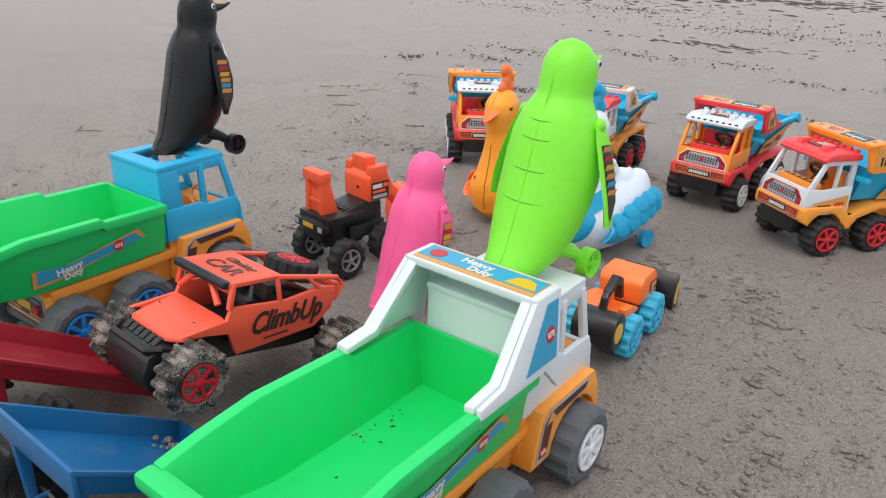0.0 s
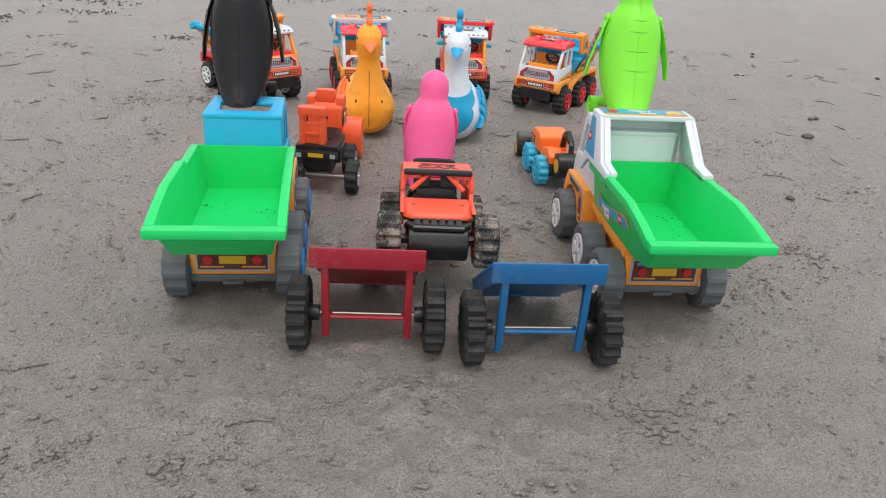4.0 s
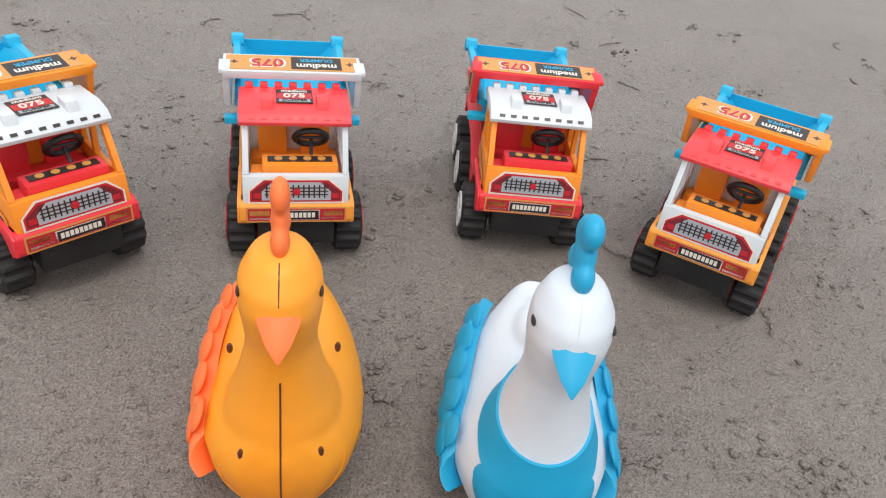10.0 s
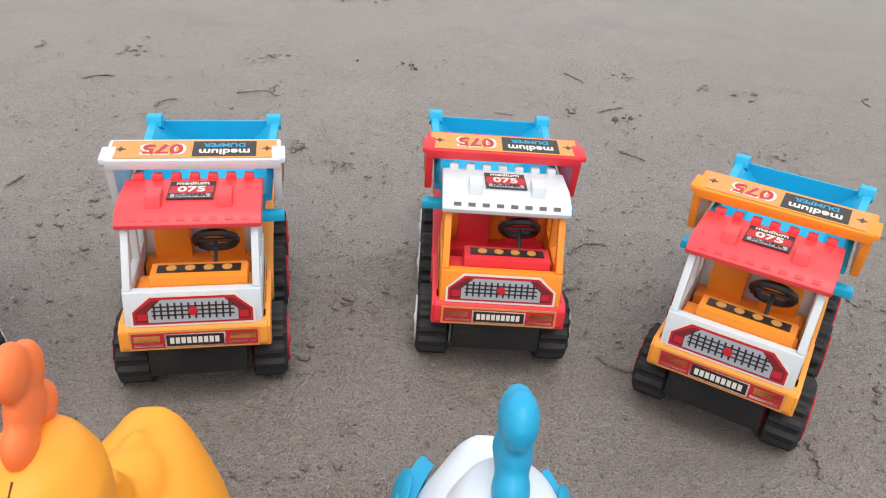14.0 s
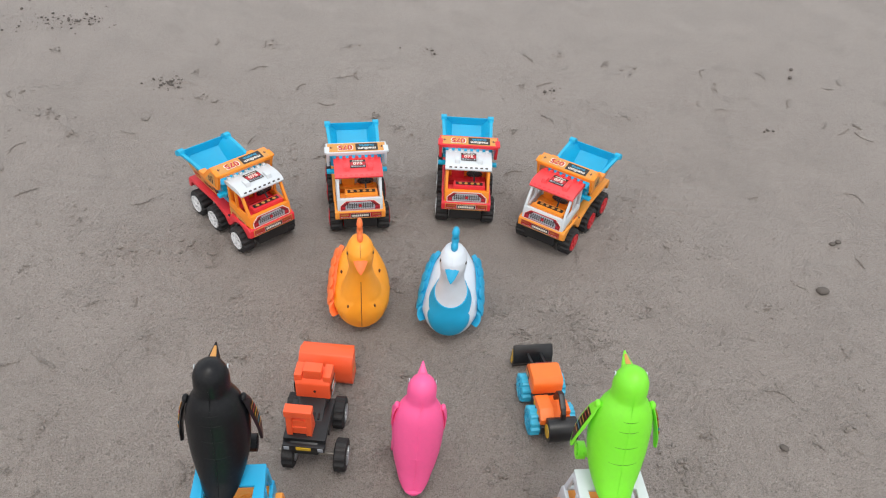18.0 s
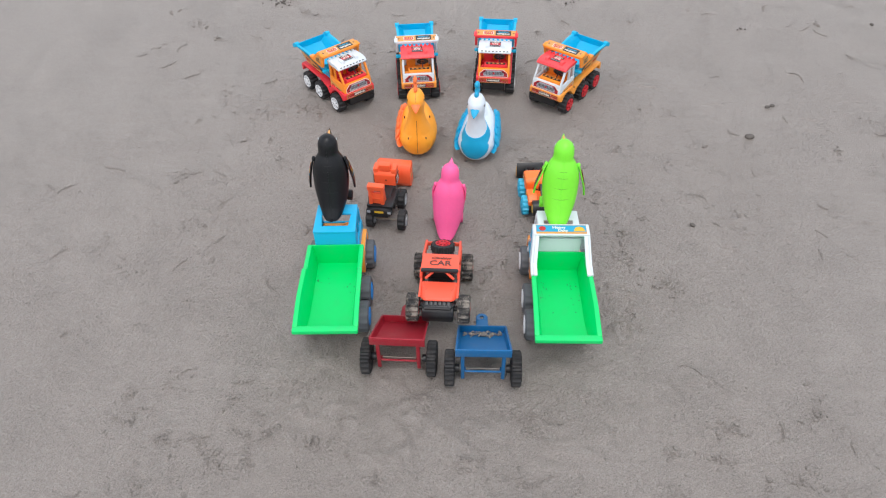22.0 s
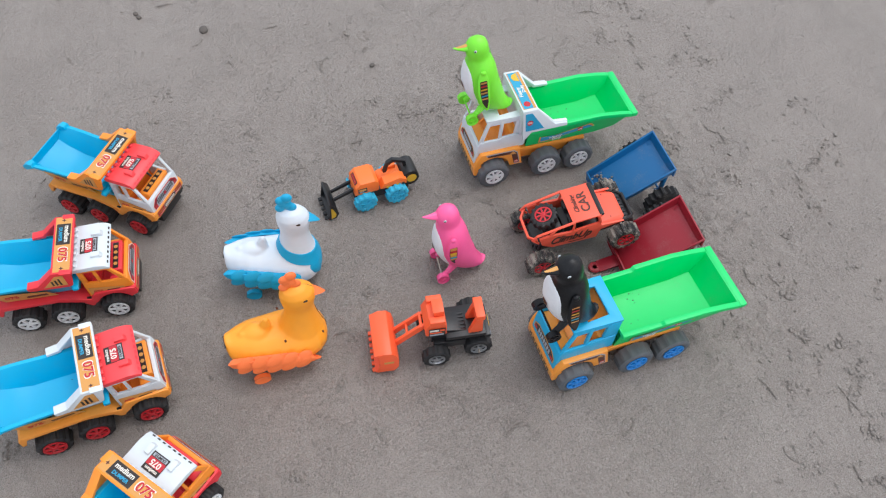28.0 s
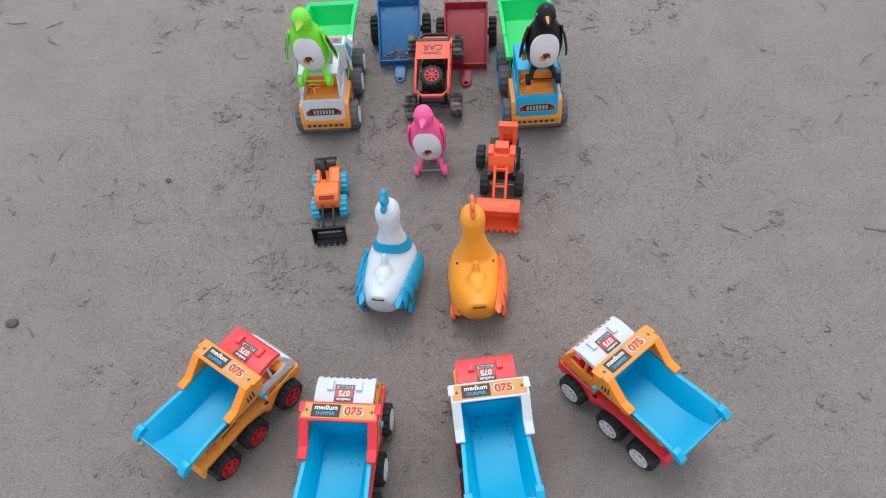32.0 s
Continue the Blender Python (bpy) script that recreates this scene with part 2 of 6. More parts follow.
    def mesh(self, name, mats, bevel=0.0, smooth=35):
        bm = self.bm
        bmesh.ops.recalc_face_normals(bm, faces=bm.faces)
        if bevel:
            sharp = [e for e in bm.edges if len(e.link_faces) == 2 and e.calc_face_angle(0) > radians(32)]
            bmesh.ops.bevel(bm, geom=sharp, offset=bevel, segments=2, profile=0.6, affect="EDGES", clamp_overlap=True)
        me = bpy.data.meshes.new(name)
        bm.to_mesh(me)
        bm.free()
        for mat in mats if isinstance(mats, (list, tuple)) else [mats]:
            me.materials.append(mat)
        me.polygons.foreach_set("use_smooth", [True] * len(me.polygons))
        me.set_sharp_from_angle(angle=radians(smooth))
        return me


def part(name, kit, material, parent, label="", bevel=0.0, at=None, smooth=35):
    """One mesh object under a thing or a part; kit: a Kit or a finished mesh."""
    me = kit.mesh(name, material, bevel, smooth) if isinstance(kit, Kit) else kit
    ob = new(name, me)
    ob.parent = parent
    if at is not None:
        ob.matrix_local = at
    return tagged(ob, label) if label else ob


def thing(name, m, label, category, group=""):
    ob = new(name)
    ob.empty_display_size = 0.03
    ob.matrix_world = m
    return tagged(ob, label, category, group)


LETTERS = {}


def letters(text, size, material, bold=False, slant=0.0):
    """Raised lettering in the built-in font, centred, in the xy plane."""
    key = (text, size, material.name, slant)
    if key not in LETTERS:
        cu = bpy.data.curves.new("lettering", "FONT")
        cu.body, cu.size, cu.extrude, cu.align_x, cu.align_y = text, size, 0.00025, "CENTER", "CENTER"
        cu.resolution_u, cu.shear = 3, slant
        cu.offset = size * (0.025 if bold else 0.0)
        ob = new("lettering", cu)
        me = bpy.data.meshes.new_from_object(ob.evaluated_get(bpy.context.evaluated_depsgraph_get()))
        me.materials.clear()
        me.materials.append(material)
        bpy.data.objects.remove(ob)
        LETTERS[key] = me
    return LETTERS[key]


def face_at(origin, right, up):
    """A frame whose x runs along right, y along up and z out of the face."""
    x = Vector(right).normalized()
    y = Vector(up)
    y = (y - y.dot(x) * x).normalized()
    z = x.cross(y)
    return Matrix.Translation(origin) @ Matrix((x, y, z)).transposed().to_4x4()


def ring(y, hw, z0, z1, k=0.25, n=6):
    """A rounded rectangle across y, from z0 to z1."""
    out = []
    r = k * min(hw, (z1 - z0) / 2)
    for cx, cz, a0 in ((hw - r, z1 - r, 0), (-hw + r, z1 - r, 90), (-hw + r, z0 + r, 180), (hw - r, z0 + r, 270)):
        for i in range(n):
            a = radians(a0 + 90 * i / (n - 1))
            out.append(Vector((cx + r * math.cos(a), y, cz + r * math.sin(a))))
    return out


def oval(cx, cy, z, rx, ry, n=28, p=2.0):
    out = []
    for i in range(n):
        a = 2 * math.pi * i / n
        c, s = math.cos(a), math.sin(a)
        out.append(Vector((cx + rx * math.copysign(abs(c) ** (2 / p), c), cy + ry * math.copysign(abs(s) ** (2 / p), s), z)))
    return out


def trough(sections, wall=0.003, lip=0.005, drop=0.007):
    """An open tipper body without its end walls: sections of (y, half width at the top, z of the rim, half width at the floor, z of the floor)."""
    rings = []
    for y, ht, zt, hf, zf in sections:
        rings.append([Vector(p) for p in (
            (-ht - lip, y, zt - drop), (-ht - lip, y, zt), (-ht + wall, y, zt), (-hf + wall, y, zf + wall), (hf - wall, y, zf + wall), (ht - wall, y, zt),
            (ht + lip, y, zt), (ht + lip, y, zt - drop), (ht, y, zt - drop), (hf, y, zf), (-hf, y, zf), (-ht, y, zt - drop))])
    return Kit().loft(rings)


def end_wall(section, wall):
    """The wall that closes a trough at one of its sections; wall: its thickness, inwards."""
    y, ht, zt, hf, zf = section
    return Kit().prism([(-ht + 0.001, zt - 0.0007), (ht - 0.001, zt - 0.0007), (hf - 0.001, zf + 0.0012), (-hf + 0.001, zf + 0.0012)], y, y + wall, axis="y")


def tyre_mesh(r, w, lugs, depth, mat, hole=0.6):
    k = Kit()
    prof = [(-w * 0.42, r * hole), (-w * 0.5, r * (hole + 0.08)), (-w * 0.5, r * 0.86), (-w * 0.4, r), (-w * 0.06, r), (w * 0.06, r), (w * 0.4, r), (w * 0.5, r * 0.86), (w * 0.5, r * (hole + 0.08)), (w * 0.42, r * hole)]
    k.lathe(prof, seg=lugs * 4, wave=lambda i: 1.0 if i % 4 < 2 else 1 - depth)
    return k.mesh("wheel", mat, 0, 25)


def rim_mesh(r, w, mat, spokes=6, dish=0.35):
    """Both faces of a spoked hub."""
    k = Kit()
    k.lathe([(-w * 0.30, r * 0.9), (-w * 0.52, r), (-w * 0.52, r * 0.86), (-w * dish, r * 0.8), (-w * dish, r * 0.2), (w * dish, r * 0.2), (w * dish, r * 0.8), (w * 0.52, r * 0.86), (w * 0.52, r), (w * 0.30, r * 0.9)], seg=24)
    for s in (-1, 1):
        for i in range(spokes):
            a = Matrix.Rotation(2 * math.pi * i / spokes, 4, "X")
            k.box(s * w * dish * 0.9, s * w * 0.52, -r * 0.1, r * 0.1, r * 0.15, r * 0.86, at=a)
        k.lathe([(s * w * 0.3, r * 0.26), (s * w * 0.54, r * 0.24), (s * w * 0.56, r * 0.12), (s * w * 0.56, r * 0.02)], seg=12)
    return k.mesh("rim", mat, 0.0004, 30)


def wheels(parent, places, tyre, rim, label="", name="wheel"):
    for p in places:
        w = part(name, tyre, None, parent, label, at=Matrix.Translation(p) @ Matrix.Rotation(p[0] * 40 + p[1] * 31, 4, "X"))
        part("rim", rim, None, w)


def sticker(parent, at, w, h, base, marks=(), words=(), name="sticker", outline=None):
    """A printed label: a thin sheet, coloured fields (x0, x1, y0, y1, material) on it and raised words (text, size, x, y, material)."""
    k = Kit()
    if outline:
        k.prism(outline, 0.0, 0.0006, axis="z")
    else:
        k.box(-w / 2, w / 2, -h / 2, h / 2, 0.0, 0.0006)
    st = part(name, k, base, parent, at=at)
    for x0, x1, y0, y1, mat in marks:
        part("print", Kit().box(x0, x1, y0, y1, 0.0006, 0.0009), mat, st)
    for text, size, x, y, mat in words:
        part("lettering", letters(text, size, mat, True), None, st, at=Matrix.Translation((x, y, 0.0011)))
    return st

# ---- ground: one sheet of wet sand to the horizon ----
def value_noise(x, y, cell, seed):
    rs = np.random.RandomState(seed)
    table = rs.rand(256, 256)
    u, v = x / cell, y / cell
    i, j = np.floor(u).astype(int), np.floor(v).astype(int)
    fu, fv = u - i, v - j
    fu, fv = fu * fu * (3 - 2 * fu), fv * fv * (3 - 2 * fv)
    a, b = table[i % 256, j % 256], table[(i + 1) % 256, j % 256]
    c, d = table[i % 256, (j + 1) % 256], table[(i + 1) % 256, (j + 1) % 256]
    return (a * (1 - fu) + b * fu) * (1 - fv) + (c * (1 - fu) + d * fu) * fv


# places where the sand is scuffed: x, y, radius, how much
SCUFFS = [(-0.30, -0.70, 0.14, 1.0), (0.02, -0.74, 0.20, 1.0), (0.34, -0.72, 0.16, 1.0), (0.12, -0.32, 0.16, 0.9), (-0.13, -0.36, 0.09, 0.7),
          (0.52, -0.42, 0.15, 1.0), (0.58, -0.14, 0.10, 0.8), (0.50, 0.10, 0.10, 0.8), (0.00, 0.52, 0.16, 0.6), (-0.10, 0.16, 0.14, 0.5),
          (0.62, 0.86, 0.16, 0.7), (-0.70, 0.52, 0.12, 0.8), (0.75, -0.75, 0.16, 0.6), (0.40, 0.36, 0.12, 0.6), (-0.36, 1.00, 0.14, 0.5),
          (-0.62, -1.0, 0.18, 0.5), (0.1, -1.05, 0.22, 0.5), (0.95, 0.05, 0.14, 0.5), (-0.75, -0.10, 0.14, 0.4), (0.00, 0.80, 0.14, 0.7)]


STROKE_DICE = np.random.RandomState(77)
STROKES = [(STROKE_DICE.uniform(-1.25, 1.35), STROKE_DICE.uniform(-1.25, 1.6), radians(-38 + STROKE_DICE.normal(0, 35)), STROKE_DICE.uniform(0.015, 0.06), STROKE_DICE.uniform(0.002, 0.0045))
           for _ in range(70)]


def sand_height(x, y):
    near = np.exp(-((x * x + (y - 0.1) ** 2) / 6.0) ** 2)
    h = 0.010 * (value_noise(x, y, 0.9, 1) - 0.5) * 0.6
    h += 0.0011 * (value_noise(x, y, 0.16, 2) - 0.5)
    fine = 0.0020 * (value_noise(x + 0.3 * y, y, 0.040, 3) - 0.5) + 0.0016 * (value_noise(x, y, 0.018, 4) - 0.5)
    scuff = np.zeros_like(x)
    for sx, sy, r, a in SCUFFS:
        scuff += a * np.exp(-((x - sx) ** 2 + (y - sy) ** 2) / (r * r))
    scuff = np.minimum(scuff, 1.2)
    lumps = np.maximum(value_noise(x, y, 0.022, 5) * 0.6 + value_noise(x, y, 0.06, 6) * 0.6 - 0.64, 0) * 0.034
    lumps2 = np.maximum(value_noise(x - y, y + x, 0.05, 7) - 0.86, 0) * 0.03
    # short scratches, each a furrow with a raised lip
    strokes = np.zeros_like(x)
    for cx, cy, turn, half, deep in STROKES:
        ca, sa = math.cos(turn), math.sin(turn)
        along, across = (x - cx) * ca + (y - cy) * sa, (y - cy) * ca - (x - cx) * sa
        across = across + 0.25 * along * along / half
        strokes += deep * np.exp(-(along / half) ** 4) * (np.exp(-((across - 0.009) / 0.008) ** 2) - 0.8 * np.exp(-((across + 0.004) / 0.009) ** 2))
    r = np.hypot(x, y)
    fall = -0.002 * np.clip(r - 6, 0, 16) - 0.006 * np.maximum(r - 22, 0)      # the beach sinks away beyond the berm
    swell = 0.05 * (value_noise(x, y, 2.6, 8) - 0.5) * np.clip((r - 3.0) / 8, 0, 1)
    rise = 0.009 * np.clip(y - 4, 0, 22)      # towards the berm
    return (h + fine * (0.55 + 1.1 * scuff) + lumps * 0.85 * scuff + lumps2 * 0.3 + 0.6 * strokes) * near + fall + rise + swell


def axis_steps(half, step, reach):
    a = list(np.arange(0, half, step))
    while a[-1] < reach:
        a.append(a[-1] + max(step, (a[-1] - half + 0.06) * 0.12))
    return np.array([-v for v in a[:0:-1]] + a)


def sand_material():
    m = bpy.data.materials.new("wet beach sand")
    m.use_nodes = True
    n, l = m.node_tree.nodes, m.node_tree.links
    b = n["Principled BSDF"]
    co = n.new("ShaderNodeTexCoord")

    def noisy(scale, detail, rough=0.6):
        t = n.new("ShaderNodeTexNoise")
        t.inputs["Scale"].default_value, t.inputs["Detail"].default_value, t.inputs["Roughness"].default_value = scale, detail, rough
        l.new(co.outputs["Object"], t.inputs["Vector"])
        return t

    def mixed(a, bb, fac):
        t = n.new("ShaderNodeMix")
        t.data_type = "RGBA"
        for sock, v in (("A", a), ("B", bb)):
            if isinstance(v, tuple):
                t.inputs[sock].default_value = v
            else:
                l.new(v, t.inputs[sock])
        l.new(fac, t.inputs["Factor"])
        return t.outputs["Result"]

    def ranged(v, lo, hi, to0=0.0, to1=1.0):
        t = n.new("ShaderNodeMapRange")
        for s, q in (("From Min", lo), ("From Max", hi), ("To Min", to0), ("To Max", to1)):
            t.inputs[s].default_value = q
        l.new(v, t.inputs["Value"])
        return t.outputs["Result"]

    patches, mid, grain = noisy(1.1, 5), noisy(30, 7, 0.72), noisy(620, 3)
    crumbs, speck = noisy(170, 4, 0.65), noisy(420, 3, 0.6)
    col = mixed((0.300, 0.256, 0.226, 1), (0.330, 0.288, 0.258, 1), ranged(patches.outputs["Fac"], 0.30, 0.70))
    col = mixed(col, (0.205, 0.168, 0.142, 1), ranged(mid.outputs["Fac"], 0.52, 0.66, 0, 0.12))
    col = mixed(col, (0.42, 0.38, 0.345, 1), ranged(crumbs.outputs["Fac"], 0.52, 0.62, 0, 0.52))
    col = mixed(col, (0.52, 0.485, 0.45, 1), ranged(grain.outputs["Fac"], 0.52, 0.62, 0, 0.62))
    col = mixed(col, (0.100, 0.080, 0.066, 1), ranged(speck.outputs["Fac"], 0.53, 0.63, 0, 0.66))
    # faint drag lines left by water running down the beach
    turn = n.new("ShaderNodeMapping")
    turn.inputs["Rotation"].default_value = (0, 0, radians(-38))
    turn.inputs["Scale"].default_value = (1.0, 11.0, 1.0)
    l.new(co.outputs["Object"], turn.inputs["Vector"])
    drag = n.new("ShaderNodeTexNoise")
    drag.inputs["Scale"].default_value, drag.inputs["Detail"].default_value, drag.inputs["Roughness"].default_value = 3.2, 6, 0.7
    l.new(turn.outputs["Vector"], drag.inputs["Vector"])
    col = mixed(col, (0.215, 0.186, 0.162, 1), ranged(drag.outputs["Fac"], 0.52, 0.68, 0, 0.10))
    col = mixed(col, (0.45, 0.42, 0.39, 1), ranged(drag.outputs["Fac"], 0.48, 0.34, 0, 0.09))
    l.new(col, b.inputs["Base Color"])
    l.new(ranged(patches.outputs["Fac"], 0.3, 0.7, 0.36, 0.43), b.inputs["Roughness"])
    b.inputs["Specular IOR Level"].default_value = 0.62
    # crumbly patches lie between smoother, washed ones
    rough_patch, washed = ranged(noisy(5.5, 5, 0.68).outputs["Fac"], 0.44, 0.60, 0.36, 0.52), n.new("ShaderNodeMath")
    washed.operation = "MULTIPLY"
    level = n.new("ShaderNodeMath")
    level.operation = "SUBTRACT"
    level.inputs[1].default_value = 0.5
    l.new(crumbs.outputs["Fac"], level.inputs[0])
    l.new(level.outputs[0], washed.inputs[0])
    l.new(rough_patch, washed.inputs[1])
    last = None
    for tex, strength, distance in ((drag, 0.10, 0.005), (mid, 1.0, 0.0030), (washed, 1.0, 0.0170), (grain, 1.0, 0.0030)):
        bump = n.new("ShaderNodeBump")
        bump.inputs["Strength"].default_value, bump.inputs["Distance"].default_value = strength, distance
        l.new(tex.outputs[0], bump.inputs["Height"])
        if last:
            l.new(last.outputs["Normal"], bump.inputs["Normal"])
        last = bump
    l.new(last.outputs["Normal"], b.inputs["Normal"])
    return m


M_SAND = sand_material()


def build_ground():
    xs, ys = axis_steps(1.35, 0.0065, 900), axis_steps(1.5, 0.0065, 900) + 0.15
    gx, gy = np.meshgrid(xs, ys)
    gz = sand_height(gx, gy) - 0.001
    me = bpy.data.meshes.new("ground")
    nx, ny = len(xs), len(ys)
    co = np.stack([gx, gy, gz], -1).reshape(-1, 3)
    idx = np.arange(nx * ny).reshape(ny, nx)
    q = np.stack([idx[:-1, :-1], idx[:-1, 1:], idx[1:, 1:], idx[1:, :-1]], -1).reshape(-1)
    me.vertices.add(len(co))
    me.vertices.foreach_set("co", co.ravel())
    me.loops.add(len(q))
    me.loops.foreach_set("vertex_index", q)
    me.polygons.add(len(q) // 4)
    me.polygons.foreach_set("loop_start", np.arange(0, len(q), 4))
    me.polygons.foreach_set("use_smooth", np.ones(len(q) // 4, bool))
    me.update()
    me.validate()
    me.materials.append(M_SAND)
    return tagged(new("ground", me), "flat grey-brown wet beach sand with scuffs and prints", "sand", kind="structure")


build_ground()

# ---- toy trucks ----
def label_075(parent, at, s=1.0, words="Heavy\nDuty"):
    """The side label of the large tippers: a long wedge in sky blue with white words and a red roundel."""
    w, h = 0.125 * s, 0.030 * s
    out = [(-w / 2, -h * 0.55), (-w * 0.30, -h * 0.5), (w / 2, h * 0.18), (w * 0.42, h * 0.55), (-w * 0.22, -h * 0.02), (-w / 2, h * 0.1)]
    st = sticker(parent, at, w, h, M_PAPERTAN, outline=out)
    inner = [(x * 0.93, y * 0.78) for x, y in out]
    part("print", Kit().prism(inner, 0.0006, 0.0009, axis="z"), M_PAPERBLUE, st)
    part("lettering", letters("Heavy", 0.011 * s, M_PAPERW, True), None, st, at=Matrix.Translation((-w * 0.2, -h * 0.16, 0.0012)) @ Matrix.Rotation(0.14, 4, "Z"))
    part("lettering", letters("Duty", 0.010 * s, M_PAPERW, True), None, st, at=Matrix.Translation((-w * 0.17, -h * 0.42, 0.0012)) @ Matrix.Rotation(0.14, 4, "Z"))
    part("print", Kit().lathe([(0.0006, 0.0065 * s), (0.0011, 0.0065 * s)], 16, axis="z"), M_PAPERRED, st, at=Matrix.Translation((w * 0.24, h * 0.12, 0)))
    part("lettering", letters("075", 0.0062 * s, M_PAPERW, True), None, st, at=Matrix.Translation((w * 0.24, h * 0.12, 0.0014)))
    return st


def big_truck(m, cab_mat, rim_mat, label, bar):
    """A tipper with a green bed on an orange chassis; its origin lies under the front axle, +y is ahead."""
    t = thing("toy_dump_truck", m, label, "toy truck", "large toy trucks")
    # chassis: a long orange tub, with arched mudguards in front
    k = Kit()
    k.prism([(-0.266, 0.040), (-0.268, 0.092), (-0.072, 0.0955), (-0.072, 0.045)], -0.048, 0.048)
    k.prism([(-0.258, 0.078), (-0.06, 0.084), (-0.06, 0.0965), (-0.262, 0.0945)], -0.0600, 0.0600)
    part("chassis", k, M_ORANGE, t, bevel=0.003)
    for s in (-1, 1):
        arch = [(-0.085, 0.050), (-0.072, 0.112), (0.034, 0.112), (0.045, 0.092), (0.050, 0.070), (0.050, 0.050), (0.0455, 0.050)]
        arch += [(0.047 * math.cos(radians(a)) - 0.002, 0.047 + 0.047 * math.sin(radians(a))) for a in range(5, 180, 17)]
        arch += [(-0.052, 0.050)]
        part("mudguard", Kit().prism(arch, s * 0.048, s * 0.0720), M_ORANGE, t, bevel=0.003)
    k = Kit()
    k.box(-0.056, 0.056, -0.084, 0.034, 0.048, 0.111)
    part("cab_base", k, M_ORANGE, t, bevel=0.004)
    part("bumper", Kit().box(-0.0715, 0.0715, 0.022, 0.0520, 0.036, 0.069), M_ORANGE, t, bevel=0.004)
    part("lower_bumper", Kit().box(-0.069, 0.069, 0.010, 0.0500, 0.024, 0.0365), M_GREYTYRE, t, bevel=0.003)
    part("plate_band", Kit().box(-0.064, 0.064, 0.0520, 0.0530, 0.043, 0.060), M_PAPERTAN, t)
    for x in (-0.050, -0.034, -0.018, -0.002, 0.014, 0.030, 0.046):
        part("plate_bar", Kit().box(x, x + 0.010, 0.0530, 0.0536, 0.047, 0.055), M_PAPERDARK, t)
    part("tail_board", Kit().box(-0.058, 0.058, -0.2680, -0.2560, 0.040, 0.088), M_ORANGE, t, bevel=0.003)
    tp = part("tail_panel", Kit().box(-0.050, 0.050, -0.2695, -0.2675, 0.046, 0.084), M_PAPERGREY, t)
    part("print", Kit().box(-0.047, 0.047, -0.2702, -0.2694, 0.049, 0.081), M_PAPERBROWN, tp)
    for q in (-1, 1):
        part("print", Kit().box(q * 0.022, q * 0.042, -0.2708, -0.2700, 0.074, 0.078), M_PAPERBLUE, tp)
        part("print", Kit().box(q * 0.012, q * 0.044, -0.2708, -0.2700, 0.052, 0.0545), M_PAPERTAN, tp)
    part("rear_bumper", Kit().box(-0.060, 0.060, -0.2710, -0.2530, 0.030, 0.041), M_GREYTYRE, t, bevel=0.003)
    part("plate_bar", Kit().box(-0.018, 0.018, -0.2712, -0.2695, 0.058, 0.070), M_PAPERYEL, t)
    for s in (-1, 1):
        part("tail_lamp", Kit().lathe([(-0.0365, 0.007), (-0.040, 0.0065), (-0.040, 0.001)], 14, axis="y", at=Matrix.Translation((s * 0.033, -0.2335, 0.064))), M_PAPERRED, t)
    part("tow_step", Kit().box(-0.014, 0.014, -0.2790, -0.2610, 0.030, 0.034), M_GREYTYRE, t, bevel=0.001)
    # cab upper part, with the window openings left free; the windscreen leans back
    part("front_panel", Kit().prism([(0.0495, 0.068), (0.0490, 0.085), (0.0455, 0.116), (0.0425, 0.138), (0.034, 0.138), (0.034, 0.068)], -0.0605, 0.0605), cab_mat, t, bevel=0.003)
    for s in (-1, 1):
        x0, x1 = s * 0.0535, s * 0.0605
        part("side_panel", Kit().prism([(-0.088, 0.108), (0.0410, 0.108), (0.0400, 0.138), (0.0365, 0.148), (-0.016, 0.148), (-0.024, 0.154), (-0.088, 0.156)], x0, x1), cab_mat, t, bevel=0.002)
        for poly in ([(0.0405, 0.136), (0.027, 0.146), (0.010, 0.210), (0.0195, 0.210)], [(-0.014, 0.147), (-0.023, 0.147), (-0.026, 0.210), (-0.017, 0.210)], [(-0.056, 0.155), (-0.088, 0.155), (-0.088, 0.210), (-0.060, 0.210)]):
            part("pillar", Kit().prism(poly, x0 * 0.962, x1 * 0.962), cab_mat, t, bevel=0.002)
        part("window_rail", Kit().box(s * 0.0495, s * 0.0570, -0.089, 0.0190, 0.200, 0.2145), cab_mat, t, bevel=0.002)
    part("back_wall", Kit().box(-0.0570, 0.0570, -0.092, -0.085, 0.108, 0.2140), cab_mat, t, bevel=0.002)
    k = Kit()
    o = [(-0.0585, -0.0930), (0.0585, -0.0930), (0.0560, 0.0215), (-0.0560, 0.0215)]
    i = [(-0.036, -0.068), (0.036, -0.068), (0.040, -0.018), (-0.040, -0.018)]
    k.add([(x, y, z) for z in (0.2115, 0.2190) for x, y in o + i], [(q, (q + 1) % 4, 4 + (q + 1) % 4, 4 + q) for q in range(4)] + [(8 + q, 12 + q, 12 + (q + 1) % 4, 8 + (q + 1) % 4) for q in range(4)]
          + [(q, 8 + q, 8 + (q + 1) % 4, (q + 1) % 4) for q in range(4)] + [(4 + q, 4 + (q + 1) % 4, 12 + (q + 1) % 4, 12 + q) for q in range(4)])
    part("roof", k, cab_mat, t, bevel=0.0025)
    part("seat_bench", Kit().box(-0.0530, 0.0530, -0.084, -0.050, 0.113, 0.152), M_ORANGE, t, bevel=0.005)
